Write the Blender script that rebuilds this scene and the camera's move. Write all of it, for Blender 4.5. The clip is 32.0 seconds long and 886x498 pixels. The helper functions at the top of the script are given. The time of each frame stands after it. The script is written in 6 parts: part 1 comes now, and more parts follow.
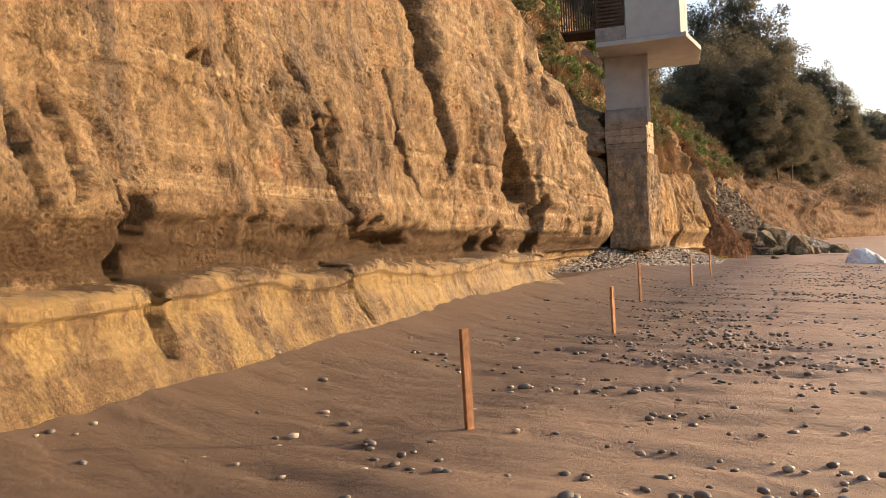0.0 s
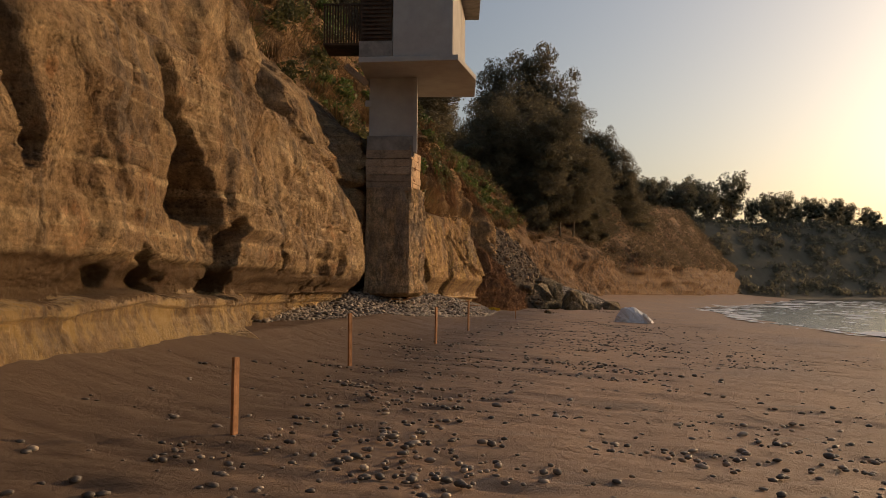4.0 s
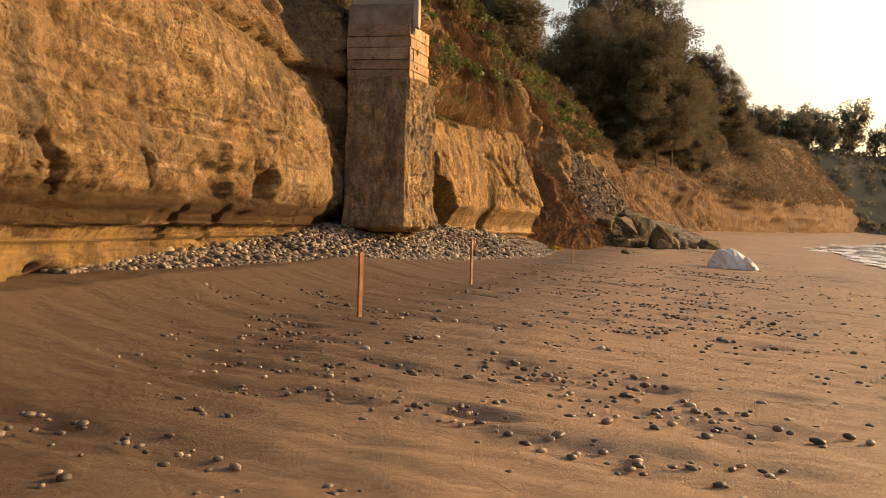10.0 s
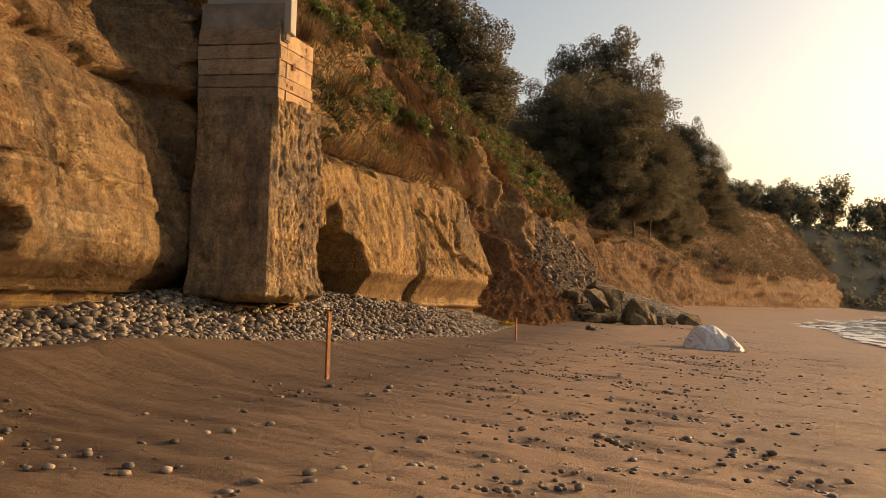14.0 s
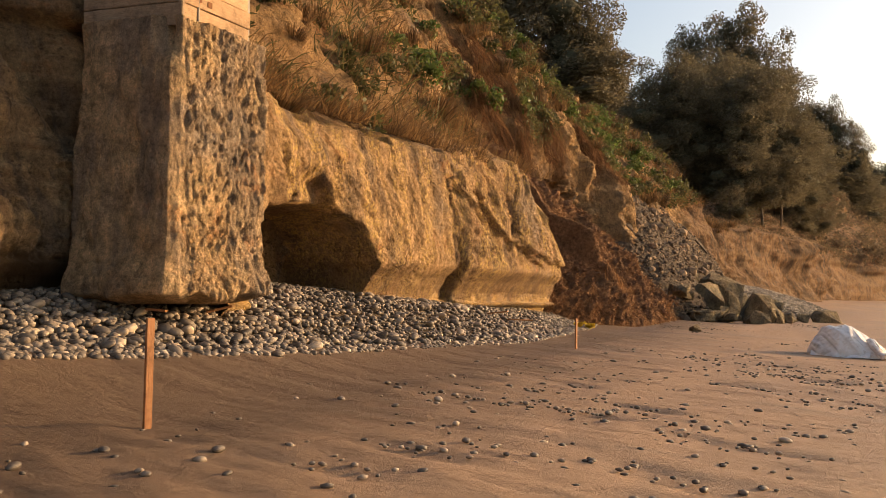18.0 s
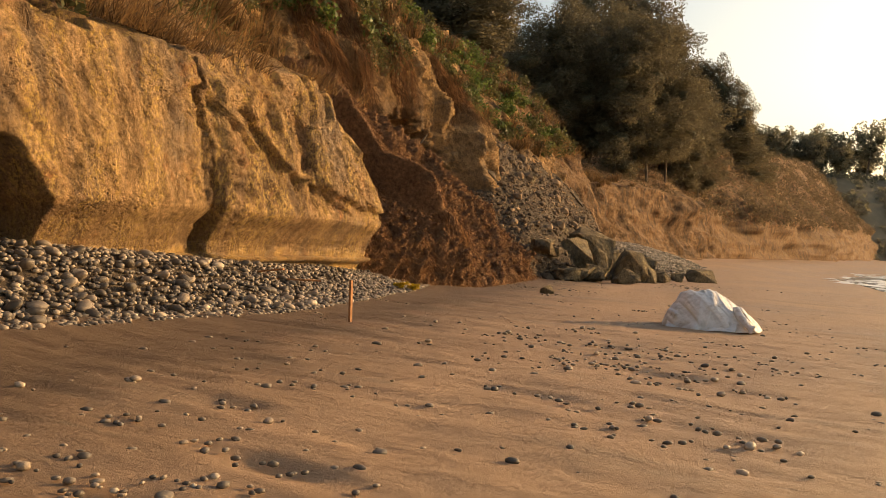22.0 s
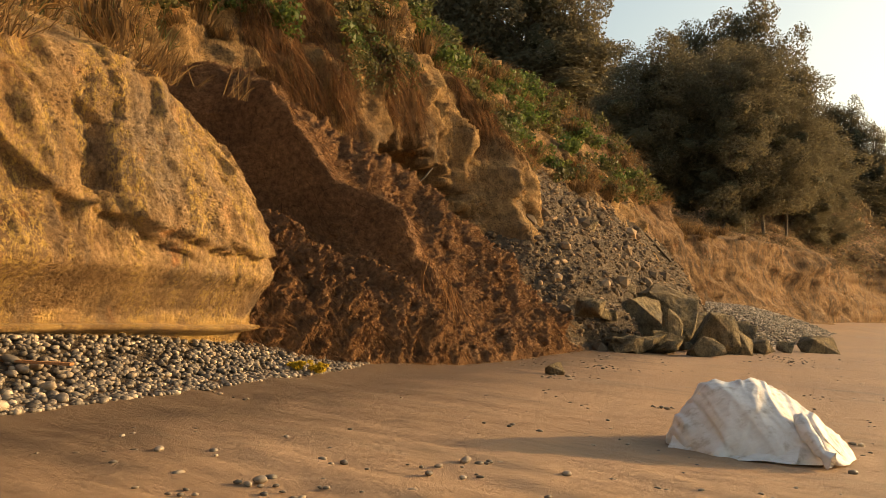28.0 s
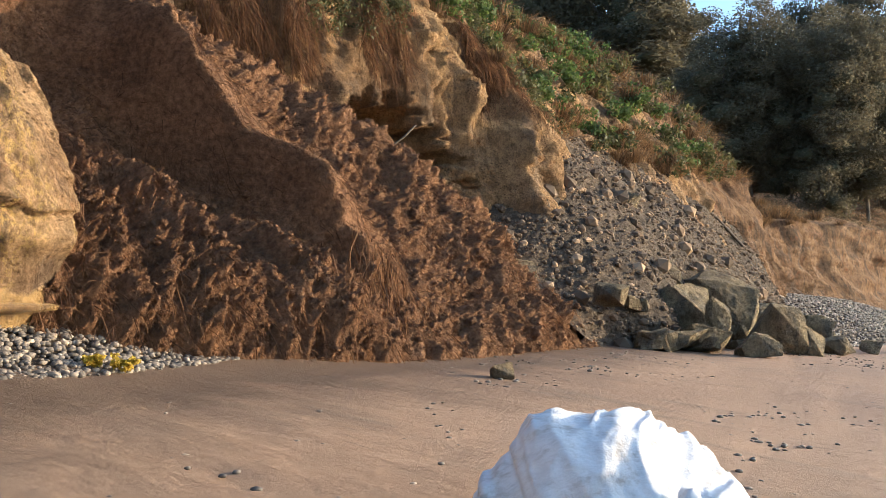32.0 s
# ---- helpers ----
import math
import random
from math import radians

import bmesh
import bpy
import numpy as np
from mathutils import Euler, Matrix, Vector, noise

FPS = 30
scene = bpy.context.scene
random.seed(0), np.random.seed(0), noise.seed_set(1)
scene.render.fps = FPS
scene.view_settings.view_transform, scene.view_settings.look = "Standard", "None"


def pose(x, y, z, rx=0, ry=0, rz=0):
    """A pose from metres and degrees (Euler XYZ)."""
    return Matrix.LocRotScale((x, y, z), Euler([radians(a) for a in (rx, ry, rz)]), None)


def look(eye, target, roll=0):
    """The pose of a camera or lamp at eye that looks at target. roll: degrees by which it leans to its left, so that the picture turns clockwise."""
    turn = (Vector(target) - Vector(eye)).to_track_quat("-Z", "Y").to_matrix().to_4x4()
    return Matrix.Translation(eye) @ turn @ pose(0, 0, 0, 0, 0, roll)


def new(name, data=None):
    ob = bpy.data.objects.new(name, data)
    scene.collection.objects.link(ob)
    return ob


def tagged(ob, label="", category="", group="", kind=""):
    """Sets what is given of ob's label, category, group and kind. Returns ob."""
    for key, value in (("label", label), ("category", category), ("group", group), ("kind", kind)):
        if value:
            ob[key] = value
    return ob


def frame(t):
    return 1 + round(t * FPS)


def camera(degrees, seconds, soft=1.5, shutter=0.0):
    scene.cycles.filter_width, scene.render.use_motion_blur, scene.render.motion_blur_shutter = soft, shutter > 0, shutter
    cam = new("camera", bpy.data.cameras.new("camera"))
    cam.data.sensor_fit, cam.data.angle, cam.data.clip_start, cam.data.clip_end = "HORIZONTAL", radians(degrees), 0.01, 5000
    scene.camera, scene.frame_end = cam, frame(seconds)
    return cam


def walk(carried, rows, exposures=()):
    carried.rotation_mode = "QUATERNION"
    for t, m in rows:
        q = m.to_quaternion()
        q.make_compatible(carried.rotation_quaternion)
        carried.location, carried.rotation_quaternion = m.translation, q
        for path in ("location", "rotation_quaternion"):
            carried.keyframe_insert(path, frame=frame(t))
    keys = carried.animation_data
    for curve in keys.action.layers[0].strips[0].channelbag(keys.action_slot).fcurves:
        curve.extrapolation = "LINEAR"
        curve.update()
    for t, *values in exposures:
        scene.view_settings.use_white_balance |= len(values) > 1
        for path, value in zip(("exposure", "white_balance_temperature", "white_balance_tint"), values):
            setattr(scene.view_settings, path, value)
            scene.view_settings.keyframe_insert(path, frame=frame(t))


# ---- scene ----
cam = camera(54.3, 32.0, 0.6)
PATH = [
    (0, (-2.508, -0.036, 1.382), (-3.006, 1.901, 1.393), -2.8),
    (0.5, (-2.332, 0.451, 1.434), (-2.679, 2.42, 1.385), -1.8),
    (1, (-2.281, 1.099, 1.439), (-2.478, 3.088, 1.378), -1.4),
    (1.5, (-2.226, 1.863, 1.453), (-2.317, 3.861, 1.426), -0.8),
    (2, (-2.119, 2.648, 1.454), (-2.101, 4.648, 1.457), 0.3),
    (2.5, (-1.894, 3.372, 1.416), (-1.852, 5.372, 1.425), 1.1),
    (3, (-1.642, 4.03, 1.384), (-1.642, 6.03, 1.423), 1.5),
    (3.5, (-1.409, 4.771, 1.382), (-1.425, 6.769, 1.478), 0.5),
    (5.5, (-0.639, 7.722, 1.462), (-0.771, 9.717, 1.531), 2.5),
    (6, (-0.449, 8.593, 1.442), (-0.618, 10.586, 1.49), 2.9),
    (6.5, (-0.338, 9.437, 1.449), (-0.538, 11.426, 1.512), 2.6),
    (7, (-0.158, 10.34, 1.441), (-0.358, 12.33, 1.493), 2.2),
    (7.5, (-0.058, 11.182, 1.414), (-0.276, 13.169, 1.467), 1.7),
    (8, (0.14, 12.07, 1.463), (-0.054, 14.06, 1.504), 1.1),
    (8.5, (0.361, 12.88, 1.46), (0.171, 14.871, 1.455), 1.7),
    (9, (0.627, 13.618, 1.382), (0.452, 15.611, 1.371), 1.8),
    (9.5, (0.854, 14.477, 1.41), (0.608, 16.462, 1.373), 2.1),
    (10, (1.042, 15.291, 1.435), (0.779, 17.273, 1.372), 1.2),
    (10.5, (1.324, 16.01, 1.399), (1.043, 17.989, 1.33), 0.8),
    (11, (1.493, 16.779, 1.379), (1.267, 18.765, 1.326), 0.5),
    (11.5, (1.658, 17.638, 1.409), (1.399, 19.621, 1.374), 0.6),
    (12, (1.767, 18.381, 1.377), (1.493, 20.362, 1.379), 0.8),
    (12.5, (1.939, 19.227, 1.405), (1.68, 21.211, 1.402), 1.1),
    (13, (2.043, 20.045, 1.398), (1.833, 22.034, 1.4), 1.2),
    (13.5, (2.238, 20.739, 1.363), (2.044, 22.729, 1.417), 0.9),
    (14, (2.406, 21.557, 1.353), (2.174, 23.541, 1.462), 1.4),
    (14.5, (2.64, 22.272, 1.345), (2.377, 24.25, 1.476), 0.8),
    (15, (2.842, 23.021, 1.334), (2.463, 24.98, 1.47), 1.5),
    (15.5, (2.962, 23.816, 1.383), (2.547, 25.77, 1.483), 2.0),
    (17.5, (3.61, 26.896, 1.361), (3.081, 28.822, 1.463), 1.1),
    (18, (3.86, 27.542, 1.317), (3.343, 29.471, 1.42), 0.5),
    (18.5, (3.973, 28.318, 1.292), (3.484, 30.255, 1.396), 1.1),
    (19, (4.19, 29.062, 1.256), (3.761, 31.014, 1.306), 1.1),
    (19.5, (4.301, 29.826, 1.259), (3.894, 31.784, 1.245), 0.9),
    (20, (4.548, 30.623, 1.236), (4.209, 32.594, 1.237), 1.1),
    (20.5, (4.726, 31.39, 1.288), (4.419, 33.365, 1.342), 1.5),
    (21, (4.951, 32.11, 1.344), (4.683, 34.091, 1.398), 0.5),
    (21.5, (5.179, 32.922, 1.314), (4.859, 34.896, 1.364), 0.5),
    (22, (5.335, 33.655, 1.321), (5.045, 35.634, 1.322), 1.2),
    (22.5, (5.519, 34.475, 1.301), (5.211, 36.45, 1.244), 1.5),
    (23, (5.607, 35.244, 1.318), (5.261, 37.214, 1.322), 2.2),
    (23.5, (5.838, 35.949, 1.321), (5.387, 37.897, 1.331), 1.0),
    (24, (5.991, 36.734, 1.312), (5.518, 38.677, 1.295), 0.9),
    (24.5, (6.272, 37.388, 1.321), (5.903, 39.354, 1.336), 1.1),
    (25, (6.558, 38.085, 1.34), (6.238, 40.058, 1.42), 1.8),
    (25.5, (6.823, 38.763, 1.373), (6.532, 40.739, 1.484), 2.3),
    (27.5, (7.655, 41.639, 1.351), (7.112, 43.555, 1.532), 1.2),
    (28, (7.898, 42.423, 1.292), (7.323, 44.333, 1.442), 0.7),
    (28.5, (8.078, 43.11, 1.259), (7.48, 45.015, 1.378), 0.9),
    (29, (8.338, 43.84, 1.255), (7.757, 45.751, 1.364), 0.2),
    (29.5, (8.576, 44.629, 1.252), (7.972, 46.532, 1.365), 1.1),
    (30, (8.852, 45.257, 1.293), (8.309, 47.178, 1.422), 1.8),
    (30.5, (9.144, 45.952, 1.304), (8.575, 47.867, 1.407), 2.3),
    (31, (9.367, 46.641, 1.3), (8.77, 48.546, 1.422), 2.3),
    (31.5, (9.595, 47.349, 1.29), (8.898, 49.218, 1.43), 1.7),
    (32, (9.606, 48.156, 1.195), (8.81, 49.986, 1.321), 1.5),
]
EXPOSURES = [(t, s + 0.27, k * 1.04, 12 if t < 2 else 15 if t < 20 else 11 if t < 23 else 6 if t < 29 else 2) for t, s, k in ((0,1,5800),(1,.7,6500),(2,-.05,7300),(3,-.45,6500),(6,-.6,6500),(7,-.2,6700),(8,-.12,6800),(9,-.15,7100),(10,.5,7700),(11,.6,7400),(12,.7,7000),(13,.5,7500),(14,.22,7600),(15,0,7300),(17.5,1,7000),(18,.65,6800),(19,.6,7000),(20,.85,6600),(21,.35,7200),(22,.5,7500),(23,.65,6600),(24,1.1,6100),(25,.48,6000),(28,.75,7800),(29,1.05,6300),(30,1,5700),(31,.8,5500),(32,1.25,4750))]
walk(cam, [(t, look(eye, target, roll)) for t, eye, target, roll in PATH], EXPOSURES)

# ---------------------------------------------------------------- light
SUN_DIR = Vector((0.82, 0.57, 0.0)).normalized()
SUN_EL = radians(11.0)
world = bpy.data.worlds.new("sky")
scene.world = world
world.use_nodes = True
wn = world.node_tree
sky = wn.nodes.new("ShaderNodeTexSky")
sky.sky_type = "NISHITA"
sky.sun_disc = False
sky.sun_elevation = SUN_EL
sky.sun_rotation = math.atan2(SUN_DIR.x, SUN_DIR.y)
sky.air_density, sky.dust_density, sky.ozone_density = 1.0, 3.5, 1.2
wn.links.new(sky.outputs[0], wn.nodes["Background"].inputs[0])
wn.nodes["Background"].inputs[1].default_value = 0.15
sun_data = bpy.data.lights.new("sun", "SUN")
sun_data.energy, sun_data.angle, sun_data.color = 3.1, radians(0.7), (1.0, 0.67, 0.37)
sun = new("sun", sun_data)
to_sun = Vector((SUN_DIR.x * math.cos(SUN_EL), SUN_DIR.y * math.cos(SUN_EL), math.sin(SUN_EL)))
sun.matrix_world = look(to_sun * 200, (0, 0, 0))


# ---------------------------------------------------------------- noise and meshes
def _hash(ix, iy, iz, seed):
    h = (ix.astype(np.int64) * 374761393 + iy.astype(np.int64) * 668265263 + iz.astype(np.int64) * 2147483647 + seed * 974634777) & 0xFFFFFFFF
    h = ((h ^ (h >> 13)) * 1274126177) & 0xFFFFFFFF
    h = ((h ^ (h >> 16)) * 2246822519) & 0xFFFFFFFF
    return ((h ^ (h >> 15)) & 0xFFFFFF) / float(0xFFFFFF) * 2 - 1


def vnoise(x, y, z, seed=0):
    """Smooth value noise in [-1, 1]."""
    x, y, z = np.broadcast_arrays(np.asarray(x, float), np.asarray(y, float), np.asarray(z, float))
    ix, iy, iz = np.floor(x), np.floor(y), np.floor(z)
    fx, fy, fz = x - ix, y - iy, z - iz
    fx, fy, fz = (f * f * f * (f * (f * 6 - 15) + 10) for f in (fx, fy, fz))
    out = 0
    for a in (0, 1):
        for b in (0, 1):
            for c in (0, 1):
                w = (fx if a else 1 - fx) * (fy if b else 1 - fy) * (fz if c else 1 - fz)
                out = out + w * _hash(ix + a, iy + b, iz + c, seed)
    return out


def fbm(x, y, z, octaves=4, seed=0, gain=0.5):
    out, amp = 0, 1.0
    for o in range(octaves):
        out = out + amp * vnoise(x * 2.03**o, y * 2.03**o, z * 2.03**o, seed + o * 17)
        amp *= gain
    return out


def ridged(x, y, z, octaves=4, seed=0):
    out, amp = 0, 1.0
    for o in range(octaves):
        out = out + amp * (1 - 2 * np.abs(vnoise(x * 2.1**o, y * 2.1**o, z * 2.1**o, seed + o * 31)))
        amp *= 0.5
    return out


def cells(u, v, seed=0):
    """Distances to the two nearest scattered points, the nearest's random value and the way from it."""
    iu, iv = np.floor(u), np.floor(v)
    f1, f2 = np.full(u.shape, 9.0), np.full(u.shape, 9.0)
    rid, du, dv = np.zeros(u.shape), np.zeros(u.shape), np.zeros(u.shape)
    for a in (-1, 0, 1):
        for b in (-1, 0, 1):
            cu, cv = iu + a, iv + b
            z = 0 * cu
            pu, pv = cu + 0.5 + 0.45 * _hash(cu, cv, z, seed), cv + 0.5 + 0.45 * _hash(cu, cv, z, seed + 1)
            d = np.hypot(u - pu, v - pv)
            near_ = d < f1
            f2 = np.where(near_, f1, np.minimum(f2, d))
            f1 = np.where(near_, d, f1)
            rid = np.where(near_, _hash(cu, cv, z, seed + 2), rid)
            du, dv = np.where(near_, u - pu, du), np.where(near_, v - pv, dv)
    return f1, f2, rid, du, dv


def chips(u, v, seed=0, tilt=1.0):
    """Broken facets: each cell is a tilted plane of its own."""
    _, _, r, du, dv = cells(u, v, seed)
    q = (r * 7.13) % 1.0 * 2 - 1
    return 0.5 * r + tilt * (q * du + ((r * 3.77) % 1.0 * 2 - 1) * dv)


def step(a, b, v):
    t = np.clip((v - a) / (b - a), 0, 1)
    return t * t * (3 - 2 * t)


def curve_at(v, table):
    xs, ys = zip(*table)
    return np.interp(v, xs, ys)


def raw_mesh(name, verts, faces, smooth=True):
    """verts (n,3) and faces (m,k) as arrays, k = 3 or 4."""
    verts, faces = np.asarray(verts, np.float32), np.asarray(faces, np.int32)
    me = bpy.data.meshes.new(name)
    me.vertices.add(len(verts))
    me.vertices.foreach_set("co", verts.ravel())
    n, k = faces.shape
    me.loops.add(n * k)
    me.loops.foreach_set("vertex_index", faces.ravel())
    me.polygons.add(n)
    me.polygons.foreach_set("loop_start", np.arange(0, n * k, k, dtype=np.int32))
    me.polygons.foreach_set("loop_total", np.full(n, k, np.int32))
    me.update(calc_edges=True)
    me.polygons.foreach_set("use_smooth", np.full(n, smooth))
    me.validate()
    return me


def grid_faces(n, m):
    i = np.arange(n - 1)[:, None] * m + np.arange(m - 1)[None, :]
    return np.stack([i, i + m, i + m + 1, i + 1], -1).reshape(-1, 4)


def grid(name, pos, material, flip=False):
    """An object from a grid of places, an array (n, m, 3)."""
    n, m, _ = pos.shape
    f = grid_faces(n, m)
    me = raw_mesh(name, pos.reshape(-1, 3), f[:, ::-1] if flip else f)
    me.materials.append(material)
    return new(name, me)


def part(name, bm, material, parent=None, label=""):
    """Links a bmesh as one mesh object, under a thing or a part."""
    me = bpy.data.meshes.new(name)
    bm.to_mesh(me)
    bm.free()
    me.materials.append(material)
    ob = new(name, me)
    ob.parent = parent
    if label:
        tagged(ob, label)
    return ob


def box_bm(sx, sy, sz, at=(0, 0, 0), bevel=0.0, rough=0.0, seed=0, cuts=0):
    bm = bmesh.new()
    bmesh.ops.create_cube(bm, size=1)
    bmesh.ops.scale(bm, vec=(sx, sy, sz), verts=bm.verts)
    if cuts:
        bmesh.ops.subdivide_edges(bm, edges=bm.edges[:], cuts=cuts, use_grid_fill=True)
    if bevel:
        bmesh.ops.bevel(bm, geom=bm.edges[:] if not cuts else [e for e in bm.edges if e.is_manifold and e.calc_face_angle(0) > 0.5], offset=bevel, segments=2, affect="EDGES")
    if rough:
        for v in bm.verts:
            v.co += Vector(noise.noise_vector(v.co * 3.1 + Vector((seed, seed * 2, 0)))) * rough
    bmesh.ops.translate(bm, vec=at, verts=bm.verts)
    return bm


def thing(name, at=(0, 0, 0), label="", category="", group="", rz=0.0):
    e = new(name)
    e.matrix_world = pose(*at, 0, 0, rz)
    return tagged(e, label, category, group)


# ---------------------------------------------------------------- materials
def material(name, build, rough=0.9):
    m = bpy.data.materials.new(name)
    m.use_nodes = True
    nt = m.node_tree
    bsdf = nt.nodes["Principled BSDF"]
    bsdf.inputs["Roughness"].default_value = rough
    bsdf.inputs["Specular IOR Level"].default_value = 0.25
    build(nt, bsdf)
    return m


class Net:
    """Short names for the nodes of a material."""

    def __init__(self, nt):
        self.nt = nt
        self.co = nt.nodes.new("ShaderNodeTexCoord").outputs["Object"]

    def link(self, a, b):
        self.nt.links.new(a, b)

    def mapped(self, scale, rot=(0, 0, 0)):
        turn = self.nt.nodes.new("ShaderNodeMapping")
        turn.inputs["Rotation"].default_value = rot
        self.link(self.co, turn.inputs[0])
        n = self.nt.nodes.new("ShaderNodeMapping")
        n.inputs["Scale"].default_value = scale
        self.link(turn.outputs[0], n.inputs[0])
        return n.outputs[0]

    def noise(self, scale, detail=6, rough=0.6, vec=None, dist=0.0):
        n = self.nt.nodes.new("ShaderNodeTexNoise")
        n.inputs["Scale"].default_value, n.inputs["Detail"].default_value = scale, detail
        n.inputs["Roughness"].default_value, n.inputs["Distortion"].default_value = rough, dist
        self.link(vec or self.co, n.inputs["Vector"])
        return n.outputs[0]

    def warped(self, vec, scale, amount):
        n = self.nt.nodes.new("ShaderNodeTexNoise")
        n.inputs["Scale"].default_value, n.inputs["Detail"].default_value = scale, 3
        self.link(self.co, n.inputs["Vector"])
        m = self.nt.nodes.new("ShaderNodeVectorMath")
        m.operation = "MULTIPLY_ADD"
        self.link(n.outputs["Color"], m.inputs[0])
        m.inputs[1].default_value = (amount,) * 3
        self.link(vec, m.inputs[2])
        return m.outputs[0]

    def voronoi(self, scale, vec=None, feature="F1"):
        n = self.nt.nodes.new("ShaderNodeTexVoronoi")
        n.feature = feature
        n.inputs["Scale"].default_value = scale
        self.link(vec or self.co, n.inputs["Vector"])
        return n.outputs[0]

    def ramp(self, fac, *stops):
        n = self.nt.nodes.new("ShaderNodeValToRGB")
        els = n.color_ramp.elements
        while len(els) < len(stops):
            els.new(0.5)
        for e, (p, c) in zip(els, stops):
            e.position = p
            e.color = (*c, 1) if isinstance(c, tuple) else (c, c, c, 1)
        self.link(fac, n.inputs[0])
        return n.outputs[0]

    def mix(self, fac, a, b, how="MIX"):
        n = self.nt.nodes.new("ShaderNodeMix")
        n.data_type, n.blend_type = "RGBA", how
        for s, v in ((n.inputs[0], fac), (n.inputs[6], a), (n.inputs[7], b)):
            if isinstance(v, (int, float)):
                s.default_value = v
            elif isinstance(v, tuple):
                s.default_value = (*v, 1)
            else:
                self.link(v, s)
        return n.outputs[2]

    def math(self, op, a, b=0.0):
        n = self.nt.nodes.new("ShaderNodeMath")
        n.operation = op
        for s, v in zip(n.inputs, (a, b)):
            if isinstance(v, (int, float)):
                s.default_value = v
            else:
                self.link(v, s)
        return n.outputs[0]

    def height(self):
        s = self.nt.nodes.new("ShaderNodeSeparateXYZ")
        self.link(self.co, s.inputs[0])
        return s.outputs

    def bump(self, h, strength, dist, bsdf):
        n = self.nt.nodes.new("ShaderNodeBump")
        n.inputs["Strength"].default_value, n.inputs["Distance"].default_value = strength, dist
        self.link(h, n.inputs["Height"])
        self.link(n.outputs[0], bsdf.inputs["Normal"])


